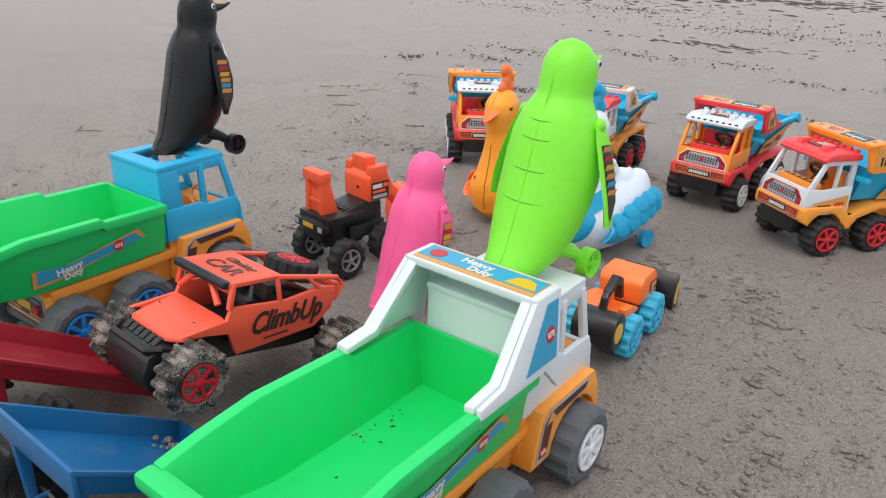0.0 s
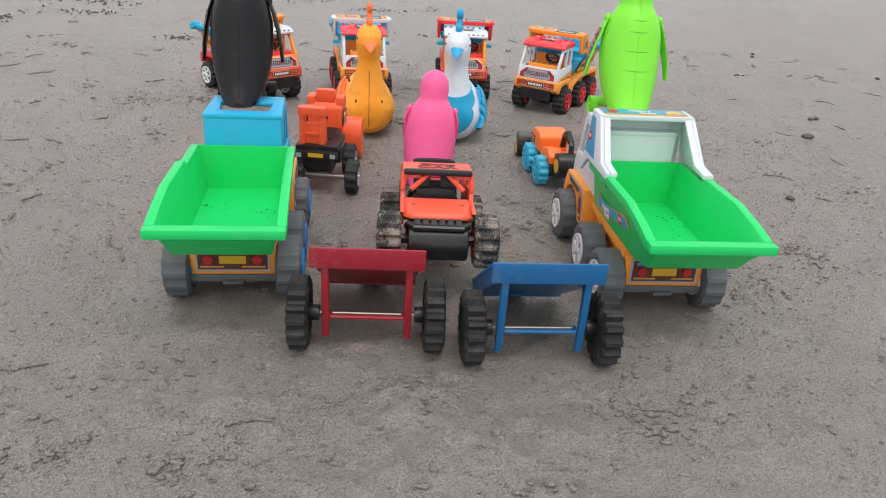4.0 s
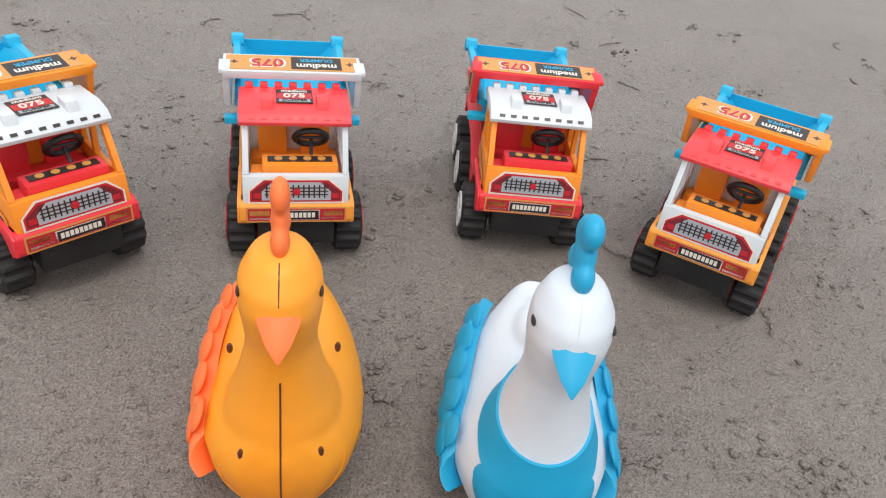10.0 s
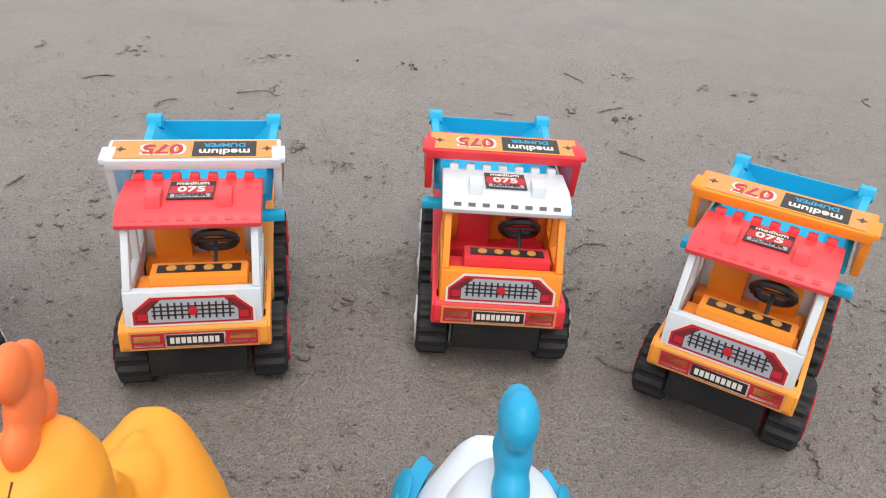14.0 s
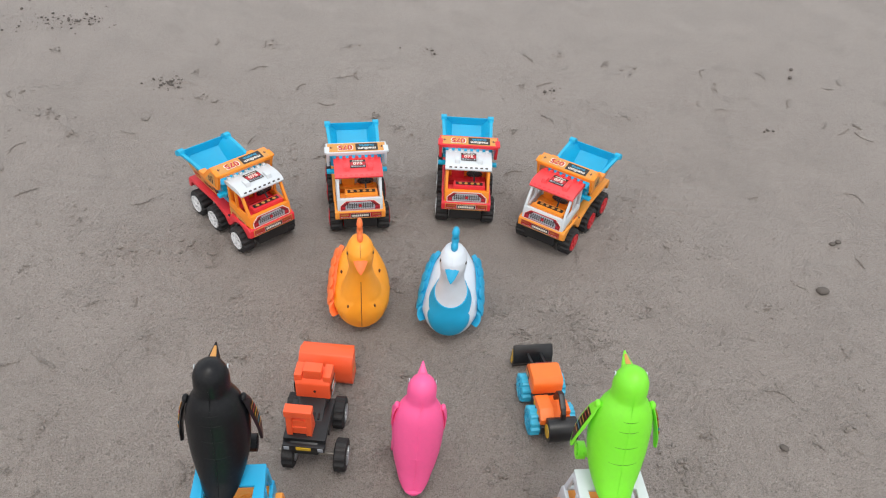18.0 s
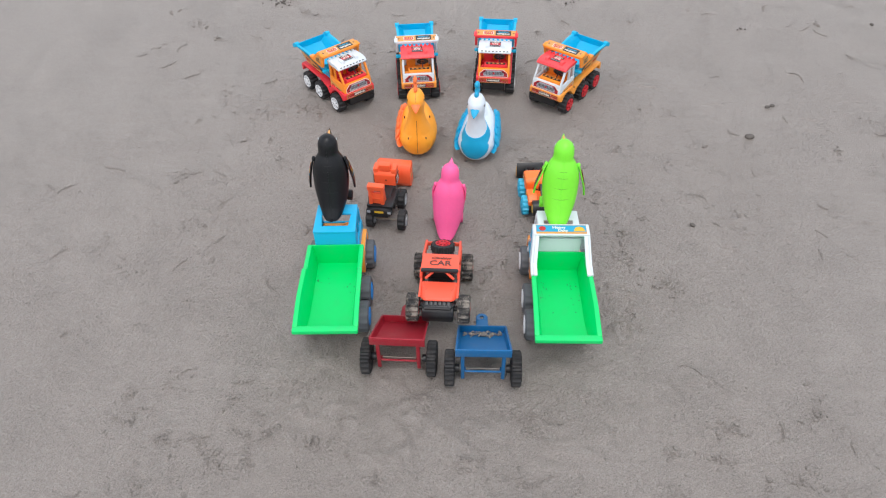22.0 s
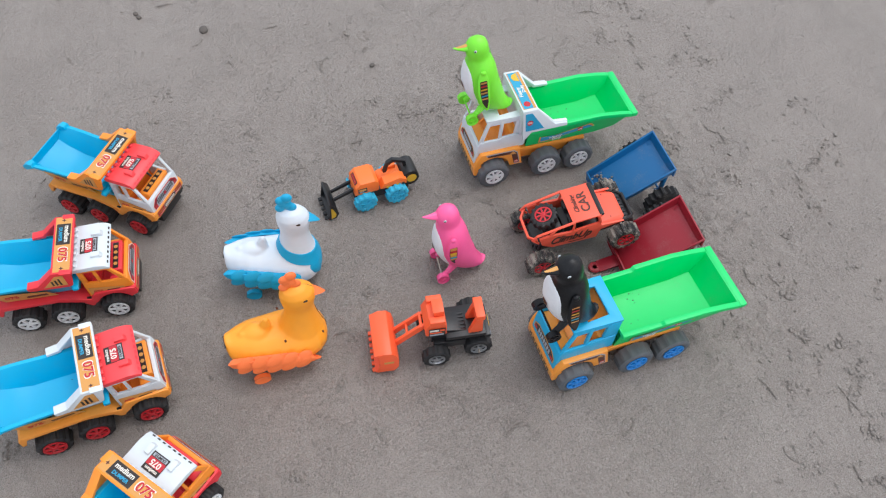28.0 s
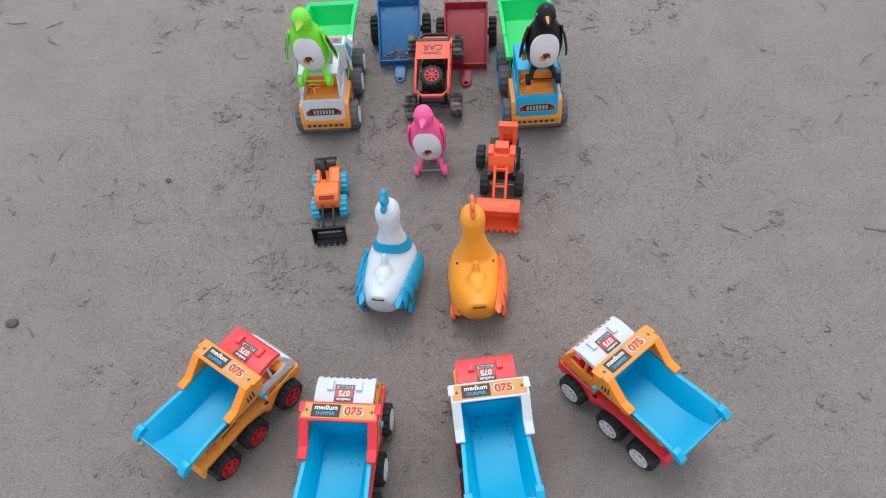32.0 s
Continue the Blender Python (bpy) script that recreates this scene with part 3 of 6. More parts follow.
    part("seat_back", Kit().prism([(-0.083, 0.148), (-0.083, 0.192), (-0.074, 0.192), (-0.066, 0.148)], -0.052, 0.052), M_ORANGE, t, bevel=0.004)
    part("dashboard", Kit().prism([(0.0335, 0.113), (0.0335, 0.137), (0.008, 0.134), (0.000, 0.113)], -0.0530, 0.0530), M_ORANGE, t, bevel=0.003)
    pts = [(0.024 + 0.017 * math.cos(radians(a)), -0.006 + 0.007 * math.sin(radians(a)), 0.152 + 0.013 * math.sin(radians(a))) for a in range(0, 361, 24)]
    part("steering_wheel", Kit().tube(pts, 0.0026, 6).tube([(0.024, -0.004, 0.150), (0.024, 0.012, 0.134)], 0.0025, 6), M_ORANGE, t)
    # grille label on the front panel
    g = face_at((0, 0.0478, 0.100), (-1, 0, 0), (0, -0.0035, 0.031))
    st = sticker(t, g, 0.1, 0.03, M_PAPERTAN, outline=[(-0.052, -0.012), (0.052, -0.012), (0.052, 0.002), (0.036, 0.013), (-0.036, 0.013), (-0.052, 0.002)], name="grille")
    part("print", Kit().prism([(-0.049, -0.010), (0.049, -0.010), (0.049, 0.001), (0.034, 0.011), (-0.034, 0.011), (-0.049, 0.001)], 0.0006, 0.001, axis="z"), M_PAPERDARK, st)
    for i in range(7):
        part("grille_bar", Kit().box(-0.030 + i * 0.009, -0.024 + i * 0.009, -0.007, 0.007, 0.001, 0.0014), M_PAPERGREY, st)
    for s in (-1, 1):
        part("lamp_print", Kit().box(s * 0.047, s * 0.037, -0.008, 0.0, 0.001, 0.0014), M_PAPERRED, st)
    # side labels of the cab
    for s in (-1, 1):
        f = face_at((s * 0.0725, -0.02, 0.098), (0, s, 0), (0, 0, 1))
        out = [(-0.062, -0.046), (-0.045, -0.046), (-0.034, 0.000), (0.040, 0.004), (0.046, 0.013), (-0.040, 0.012), (-0.052, 0.002)]
        out = [(x * 0.92, y * 0.92) for x, y in (out if s > 0 else [(-x, y) for x, y in out])]
        st = sticker(t, f, 0.1, 0.05, M_PAPERGREY, outline=out)
        part("print", Kit().prism([(x * 0.94 - (0.001 * s), y * 0.88 - 0.0015) for x, y in out], 0.0006, 0.0009, axis="z"), M_PAPERBROWN, st)
        part("print", Kit().lathe([(0.0009, 0.006), (0.0012, 0.006)], 14, axis="z"), M_PAPERRED, st, at=Matrix.Translation((-s * 0.046, -0.033, 0)))
        part("lettering", letters("075", 0.006, M_PAPERW, True), None, st, at=Matrix.Translation((-s * 0.046, -0.033, 0.0015)))
        part("print", Kit().prism([(-0.010, -0.004), (0.010, -0.004), (0.0, 0.008)], 0.0009, 0.0012, axis="z"), M_PAPERTAN, st, at=Matrix.Translation((-s * 0.034, 0.001, 0)))
        part("print", Kit().box(-0.022, 0.022, -0.0018, 0.0018, 0.0009, 0.0012), M_PAPERDARK, st, at=Matrix.Translation((s * 0.010, 0.006, 0)))
    # green bed; the rim steps up behind the cab and slopes down to the tail
    secs = [(-0.094, 0.0690, 0.172, 0.0600, 0.099), (-0.186, 0.0700, 0.173, 0.0600, 0.097), (-0.192, 0.0720, 0.179, 0.0600, 0.097), (-0.290, 0.0735, 0.180, 0.0605, 0.098), (-0.345, 0.0740, 0.172, 0.0620, 0.108), (-0.382, 0.0745, 0.164, 0.0660, 0.143)]
    bed_ob = part("bed", trough(secs, wall=0.0035, lip=0.0085, drop=0.013), M_GREEN, t, "bright green tipper bed", bevel=0.0022)
    part("front_wall", end_wall(secs[0], -0.003), M_GREEN, bed_ob)
    tail = [[Vector((-x, y, z)), Vector((x, y, z)), Vector((x, y + d, z)), Vector((-x, y + d, z))] for x, y, z, d in ((0.0615, -0.351, 0.110, 0.008), (0.0665, -0.381, 0.144, 0.008), (0.0735, -0.391, 0.163, 0.012))]
    part("tailgate", Kit().loft(tail), M_GREEN, bed_ob, bevel=0.002)
    part("tail_lip", Kit().box(-0.0830, 0.0830, -0.3985, -0.3815, 0.1510, 0.1645), M_GREEN, bed_ob, bevel=0.004)
    for s in (-1, 1):
        f = face_at((s * 0.0672, -0.205, 0.128), (0, s, 0), (s * 0.0125, 0, 0.082))
        label_075(bed_ob, f, 1.25)
    if bar:
        # white roll bar over the front of the bed, with sloping legs and corner gussets
        k = Kit()
        k.box(-0.0740, 0.0740, -0.108, -0.066, 0.2400, 0.2475)
        rb = part("roll_bar", k, M_WHITE, t, "white plastic roll bar", bevel=0.002)
        part("bar_front", Kit().box(-0.0720, 0.0720, -0.0725, -0.067, 0.160, 0.2405), M_WHITE, rb, bevel=0.0015)
        for s in (-1, 1):
            lean = Matrix.Translation((s * 0.0785, 0, 0.184)) @ Matrix.Rotation(-s * radians(6.0), 4, "Y") @ Matrix.Translation((-s * 0.0785, 0, -0.184))
            k = Kit().prism([(-0.066, 0.247), (-0.106, 0.247), (-0.158, 0.188), (-0.193, 0.184), (-0.193, 0.174), (-0.094, 0.174), (-0.072, 0.148)], s * 0.0755, s * 0.0815, at=lean)
            part("bar_leg", k, M_WHITE, rb, bevel=0.002)
            k = Kit().prism([(-0.106, 0.247), (-0.158, 0.190), (-0.195, 0.186), (-0.195, 0.179), (-0.154, 0.181), (-0.106, 0.236)], s * 0.065, s * 0.0756, at=lean)
            part("bar_flange", k, M_WHITE, rb, bevel=0.002)
        st = sticker(rb, face_at((0, -0.087, 0.2475), (1, 0, 0), (0, 1, 0)), 0.134, 0.034, M_PAPERTAN,
                     marks=[(-0.066, 0.066, -0.010, 0.015, M_PAPERBLUE)], words=[("Heavy", 0.014, -0.006, 0.006, M_PAPERW), ("Duty", 0.013, 0.004, -0.006, M_PAPERW)])
        part("print", Kit().lathe([(0.0009, 0.009), (0.0013, 0.009)], 14, axis="z"), M_PAPERRED, st, at=Matrix.Translation((-0.050, 0.002, 0)))
        part("print", Kit().prism([(-0.016, -0.008), (0.016, -0.008), (0.010, 0.006), (0.0, 0.010), (-0.010, 0.006)], 0.0009, 0.0013, axis="z"), M_PAPERYEL, st, at=Matrix.Translation((0.048, 0.0, 0)))
        for s in (-1, 1):
            st = sticker(rb, face_at((s * 0.0792, -0.097, 0.209), (0, s, 0), (-s * 0.105, 0, 1)), 0.04, 0.05, M_PAPERBLUE,
                         outline=[(-s * 0.030, -0.026), (s * 0.020, -0.026), (s * 0.024, 0.030), (s * 0.006, 0.030)][::s])
            part("print", Kit().lathe([(0.0006, 0.008), (0.001, 0.008)], 14, axis="z"), M_PAPERRED, st, at=Matrix.Translation((s * 0.010, 0, 0)))
            part("lettering", letters("075", 0.0075, M_PAPERW, True), None, st, at=Matrix.Translation((s * 0.010, 0, 0.0013)))
    tyre, rim = tyre_mesh(0.043, 0.036, 13, 0.05, M_GREYTYRE, 0.58), rim_mesh(0.026, 0.038, rim_mat, 7)
    places = [(s * 0.0755, y, 0.042) for y in (0.0, -0.1495, -0.2440) for s in (-1, 1)]
    wheels(t, places, tyre, rim)
    return t


def small_truck(m, cab_mat, roof_mat, body_mat, bar_mat, seat_mat, rim_mat, label):
    """A tipper with a blue bed; its origin lies under the front axle, +y is ahead."""
    t = thing("toy_dump_truck", m, label, "toy truck", "row of small toy trucks")
    k = Kit()
    k.prism([(-0.246, 0.052), (-0.246, 0.066), (-0.235, 0.082), (-0.150, 0.086), (-0.060, 0.078), (-0.060, 0.045), (-0.140, 0.040)], -0.030, 0.030)
    for s in (-1, 1):
        rail = [(-0.246, 0.062), (-0.238, 0.082), (-0.118, 0.082), (-0.070, 0.066), (-0.058, 0.048), (-0.048, 0.048), (-0.048, 0.072), (-0.104, 0.092), (-0.246, 0.094), (-0.254, 0.084), (-0.254, 0.062)]
        k.prism(rail, s * 0.028, s * 0.066)
    part("chassis", k, body_mat, t, bevel=0.002)
    for s in (-1, 1):
        arch = [(-0.050, 0.050), (-0.050, 0.074), (-0.036, 0.093), (0.044, 0.093), (0.053, 0.088), (0.054, 0.068), (0.0420, 0.062)]
        arch += [(0.0425 * math.cos(radians(a)), 0.037 + 0.0455 * math.sin(radians(a))) for a in range(28, 162, 15)]
        part("mudguard", Kit().prism(arch, s * 0.042, s * 0.0655), body_mat, t, bevel=0.002)
    part("front_apron", Kit().prism([(0.030, 0.068), (0.0535, 0.068), (0.0560, 0.072), (0.0550, 0.089), (0.052, 0.093), (0.030, 0.093)], -0.0630, 0.0630), body_mat, t, bevel=0.002)
    part("bumper", Kit().box(-0.043, 0.043, 0.012, 0.053, 0.038, 0.0690).box(-0.034, 0.034, -0.05, 0.013, 0.026, 0.050), M_BLACK, t, bevel=0.002)
    # cab shell with open windows; the windscreen leans well back
    part("front_panel", Kit().prism([(0.0510, 0.088), (0.0505, 0.098), (0.0460, 0.1245), (0.0370, 0.1245), (0.0360, 0.088)], -0.0585, 0.0585), cab_mat, t, bevel=0.0016)
    for s in (-1, 1):
        x0, x1 = s * 0.0520, s * 0.0590
        part("side_panel", Kit().prism([(-0.050, 0.076), (0.0460, 0.076), (0.0430, 0.1270), (0.010, 0.1230), (-0.050, 0.1285)], x0, x1), cab_mat, t, bevel=0.0016)
        for poly in ([(0.0445, 0.1255), (0.0330, 0.1255), (0.0090, 0.178), (0.0170, 0.178)], [(-0.010, 0.1235), (-0.016, 0.1240), (-0.018, 0.178), (-0.012, 0.178)], [(-0.039, 0.1270), (-0.050, 0.1270), (-0.050, 0.178), (-0.040, 0.178)]):
            part("pillar", Kit().prism(poly, x0 * 0.985, x1 * 0.985), cab_mat, t, bevel=0.0016)
        part("window_rail", Kit().box(s * 0.0510, s * 0.0578, -0.0502, 0.0160, 0.168, 0.1775), cab_mat, t, bevel=0.0016)
    part("back_wall", Kit().box(-0.0515, 0.0515, -0.050, -0.046, 0.066, 0.150), cab_mat, t, bevel=0.001)
    # roof: a slab with a down-turned brow, two lamp bumps, ribs behind and a row of slots in front
    k = Kit()
    k.prism([(-0.054, 0.1770), (-0.054, 0.1860), (-0.046, 0.1895), (0.000, 0.1915), (0.018, 0.1870), (0.0260, 0.1795), (0.0245, 0.1745), (0.012, 0.1770)], -0.0615, 0.0615)
    for s in (-1, 1):
        k.prism([(-0.012, 0.188), (-0.012, 0.1985), (0.008, 0.1985), (0.013, 0.187)], s * 0.0235, s * 0.0365)
    for i in range(7):
        k.box(-0.0535 + i * 0.0165, -0.0445 + i * 0.0165, -0.0525, -0.0425, 0.187, 0.1945)
    roof = part("roof", k, roof_mat, t, bevel=0.0018)
    brow = face_at((0, 0.0217, 0.1836), (-1, 0, 0), (0, -0.0080, 0.0075))
    # nothing is cut out: flat darker bars carry the shade inside the slots
    for i in range(8):
        x = -0.0505 + i * 0.0135
        part("brow_slot", Kit().box(x, x + 0.0068, -0.0022, 0.0014, 0.0002, 0.0007), M_PAPERDARK if roof_mat is M_WHITE else M_RED, roof, at=brow)
    st = sticker(roof, face_at((0, -0.017, 0.1915), (-1, 0, 0), (0, -1, -0.043)), 0.040, 0.038, M_PAPERDARK, marks=[(-0.019, 0.019, -0.008, 0.008, M_PAPERRED), (-0.017, 0.017, -0.0165, -0.0095, M_PAPERGREY)],
                 words=[("medium", 0.009, 0, 0.0135, M_PAPERW), ("075", 0.0165, 0, 0.0, M_PAPERW), ("DUMPER", 0.0072, 0, -0.013, M_PAPERDARK)])
    # cabin inside
    part("dashboard", Kit().box(-0.0505, 0.0505, 0.004, 0.0365, 0.080, 0.1170), seat_mat, t, bevel=0.003)
    part("dash_box", Kit().box(-0.0470, 0.0370, 0.010, 0.0360, 0.1160, 0.1330), seat_mat, t, bevel=0.002)
    part("cab_floor", Kit().box(-0.0505, 0.0505, -0.045, 0.006, 0.080, 0.086), seat_mat, t, bevel=0.001)
    part("seat_bench", Kit().box(-0.0505, 0.0505, -0.045, -0.020, 0.085, 0.112), seat_mat, t, bevel=0.003)
    for s in (-1, 1):
        part("seat_back", Kit().box(s * 0.008, s * 0.042, -0.045, -0.034, 0.110, 0.150), seat_mat, t, bevel=0.003)
    strip = part("dial_strip", Kit().box(-0.036, 0.036, -0.0060, 0.0060, 0, 0.0008), M_PAPERDARK, t, at=face_at((-0.005, 0.0225, 0.1332), (-1, 0, 0), (0, -1, 0)))
    for i in range(4):
        part("dial", Kit().lathe([(0.0008, 0.0046), (0.0014, 0.0046)], 12, axis="z", at=Matrix.Translation((-0.024 + i * 0.016, 0, 0))), M_PAPERTAN, strip)
    sw = Kit()
    sw.tube([(-0.018 + 0.0185 * math.cos(radians(a)), -0.004 + 0.010 * math.sin(radians(a)), 0.147 + 0.0135 * math.sin(radians(a))) for a in range(0, 361, 20)], 0.0036, 6)
    sw.tube([(-0.018, -0.003, 0.146), (-0.018, 0.012, 0.130)], 0.0022, 6).tube([(-0.034, -0.004, 0.147), (-0.002, -0.004, 0.147)], 0.002, 6)
    part("steering_wheel", sw, M_BLACK, t)
    # grille and plate band
    g = face_at((0, 0.0500, 0.1075), (-1, 0, 0), (0, -0.0046, 0.030))
    out = [(-0.053, -0.0145), (0.053, -0.0145), (0.053, 0.0), (0.037, 0.0155), (-0.037, 0.0155), (-0.053, 0.0)]
    st = sticker(t, g, 0.1, 0.03, M_PAPERW, outline=out, name="grille")
    part("print", Kit().prism([(x * 0.96, y * 0.86) for x, y in out], 0.0006, 0.0009, axis="z"), M_PAPERRED, st)
    part("print", Kit().prism([(x * 0.92, y * 0.70) for x, y in out], 0.0009, 0.0012, axis="z"), M_PAPERMAROON, st)
    part("print", Kit().prism([(x * 0.72, y * 0.72) for x, y in out], 0.0012, 0.0014, axis="z"), M_PAPERGREY, st)
    for i in range(12):
        part("grille_gap", Kit().box(-0.0335 + i * 0.0058, -0.0318 + i * 0.0058, -0.0074, 0.0080, 0.0014, 0.0017), M_PAPERDARK, st)
    for z in (-0.0035, 0.0005, 0.0045):
        part("grille_gap", Kit().box(-0.035, 0.035, z - 0.0006, z + 0.0006, 0.0014, 0.0018), M_PAPERDARK, st)
    part("badge", Kit().lathe([(0.0014, 0.0042), (0.0022, 0.0042), (0.0024, 0.003)], 12, axis="z"), M_PAPERRED, st)
    for s in (-1, 1):
        part("lamp_print", Kit().box(s * 0.047, s * 0.039, -0.008, -0.002, 0.0012, 0.0016), M_PAPERRED, st)
    st = sticker(t, face_at((0, 0.0560, 0.0805), (-1, 0, 0), (0, -0.001, 0.018)), 0.112, 0.019, M_PAPERTAN, marks=[(-0.054, 0.054, -0.0076, 0.0076, M_PAPERRED), (-0.052, -0.030, -0.0012, 0.0050, M_PAPERTAN), (0.030, 0.052, -0.0012, 0.0050, M_PAPERTAN), (-0.052, -0.028, -0.0060, -0.0036, M_PAPERW), (0.028, 0.052, -0.0060, -0.0036, M_PAPERW), (-0.026, 0.026, -0.0072, 0.0064, M_PAPERW)], name="plate_band")
    part("print", Kit().box(-0.0245, 0.0245, -0.0060, 0.0052, 0.0009, 0.0012), M_PAPERDARK, st)
    for i in range(9):
        part("plate_bar", Kit().box(-0.0215 + i * 0.0048, -0.0180 + i * 0.0048, -0.0034, 0.0028, 0.0012, 0.0015), M_PAPERW, st)
    for s in (-1, 1):
        f = face_at((s * 0.0600, -0.008, 0.0940), (0, s, 0), (0, 0, 1))
        st = sticker(t, f, 0.070, 0.026, M_PAPERTAN, outline=[(-s * 0.036, -0.014), (s * 0.040, -0.008), (s * 0.038, 0.006), (-s * 0.036, 0.018)][::s])
        part("lettering", letters("075", 0.014, M_PAPERRED, True), None, st, at=Matrix.Translation((-s * 0.018, 0.0, 0.0012)))
        part("print", Kit().box(-0.014, 0.014, -0.0028, 0.0028, 0.0006, 0.001), M_PAPERDARK, st, at=Matrix.Translation((s * 0.015, -0.001, 0)))
        part("fender_plate", Kit().box(-0.012, 0.012, -0.009, 0.009, -0.004, 0.0012), M_BLACK, t, at=face_at((s * 0.0620, -0.062, 0.067), (0, s, 0), (0, 0, 1)))
    # bar over the bed's front: a plate with a deep front edge, wedge legs down to the bed's rim
    k = Kit()
    k.prism([(-0.046, 0.1985), (-0.0445, 0.2085), (-0.086, 0.2125), (-0.088, 0.2100), (-0.054, 0.2030)], -0.0785, 0.0785)
    for s in (-1, 1):
        k.prism([(-0.046, 0.208), (-0.086, 0.212), (-0.124, 0.170), (-0.150, 0.168), (-0.150, 0.160), (-0.068, 0.156), (-0.058, 0.160)], s * 0.0715, s * 0.0790)
        k.prism([(-0.086, 0.2125), (-0.127, 0.174), (-0.152, 0.171), (-0.152, 0.164), (-0.124, 0.166), (-0.086, 0.2085)], s * 0.060, s * 0.0790)
        k.prism([(-0.046, 0.2040), (-0.046, 0.2095), (-0.070, 0.2125), (-0.070, 0.2080)], s * 0.0700, s * 0.0830)
    bar = part("bar", k, bar_mat, t, bevel=0.0015)
    bar_label = sticker(bar, face_at((0, -0.0655, 0.21075), (1, 0, 0), (0, 1, -0.096)), 0.150, 0.034, M_PAPERTAN, marks=[(-0.056, 0.002, -0.0145, 0.0145, M_PAPERDARK)],
                 words=[("medium", 0.0145, -0.027, 0.0065, M_PAPERW), ("DUMPER", 0.0100, -0.027, -0.0065, M_PAPERBLUE), ("075", 0.025, 0.029, 0.0, M_PAPERRED)])
    part("lettering", letters("075", 0.0285, M_PAPERW, True), None, bar_label, at=Matrix.Translation((0.029, 0.0, 0.0009)))
    for s in (-1, 1):
        part("print", Kit().prism([(0, 0.005), (0.0018, 0.0012), (0.005, 0), (0.0018, -0.0012), (0, -0.005), (-0.0018, -0.0012), (-0.005, 0), (-0.0018, 0.0012)], 0.0006, 0.0009, axis="z"), M_PAPERBROWN, bar_label, at=Matrix.Translation((s * 0.066, 0, 0)))
        st = sticker(bar, face_at((s * 0.0795, -0.086, 0.183), (0, s, 0), (0, 0, 1)), 0.03, 0.03, M_PAPERTAN, outline=[(-s * 0.030, -0.016), (s * 0.020, -0.016), (s * 0.020, 0.018), (s * 0.004, 0.020)][::s])
        for i in range(3):
            part("print", Kit().box(-0.010 + i * 0.008, -0.006 + i * 0.008, -0.012, 0.004 + i * 0.003, 0.0006, 0.001), M_PAPERDARK, st)
    # blue bed, rising towards the tail
    secs = [(-0.066, 0.062, 0.163, 0.046, 0.096), (-0.130, 0.063, 0.161, 0.046, 0.096), (-0.205, 0.066, 0.166, 0.046, 0.100), (-0.250, 0.068, 0.166, 0.046, 0.118), (-0.276, 0.069, 0.161, 0.046, 0.136)]
    bed_ob = part("bed", trough(secs, 0.0026, 0.006, 0.008), M_BEDBLUE, t, "sky blue tipper bed", bevel=0.0012)
    part("front_wall", end_wall(secs[0], -0.0026), M_BEDBLUE, bed_ob)
    part("tailgate", end_wall(secs[-1], 0.0026), M_BEDBLUE, bed_ob)
    for s in (-1, 1):
        part("bed_ear", Kit().prism([(-0.252, 0.161), (-0.256, 0.172), (-0.268, 0.172), (-0.284, 0.160), (-0.284, 0.150), (-0.276, 0.148)], s * 0.060, s * 0.0765), M_BEDBLUE, bed_ob, bevel=0.0012)
    part("bed_bracket", Kit().box(-0.0800, 0.0800, -0.066, -0.053, 0.138, 0.147), M_BEDBLUE, t, bevel=0.002)
    for s in (-1, 1):
        f = face_at((s * 0.0600, -0.170, 0.126), (0, s, 0), (s * 0.017, 0, 0.065))
        out = [(-0.055, -0.024), (0.030, -0.030), (0.056, -0.030), (0.040, 0.000), (-0.060, 0.024), (-0.074, 0.024)]
        st = sticker(bed_ob, f, 0.1, 0.04, M_PAPERTAN, outline=out if s > 0 else [(-x, y) for x, y in out][::-1])
        part("lettering", letters("075", 0.020, M_PAPERRED, True), None, st, at=Matrix.Translation((-s * 0.034, -0.004, 0.0012)))
        part("print", Kit().box(-0.022, 0.022, -0.005, 0.005, 0.0006, 0.001), M_PAPERDARK, st, at=Matrix.Translation((s * 0.016, -0.014, 0)))
    tyre, rim = tyre_mesh(0.0365, 0.034, 14, 0.10, M_TYRE, 0.64), rim_mesh(0.0240, 0.036, rim_mat, 6)
    wheels(t, [(s * 0.0620, y, 0.0355) for y in (0.0, -0.1140, -0.2015) for s in (-1, 1)], tyre, rim)
    return t


# ---- toy penguins and birds ----
from mathutils.bvhtree import BVHTree


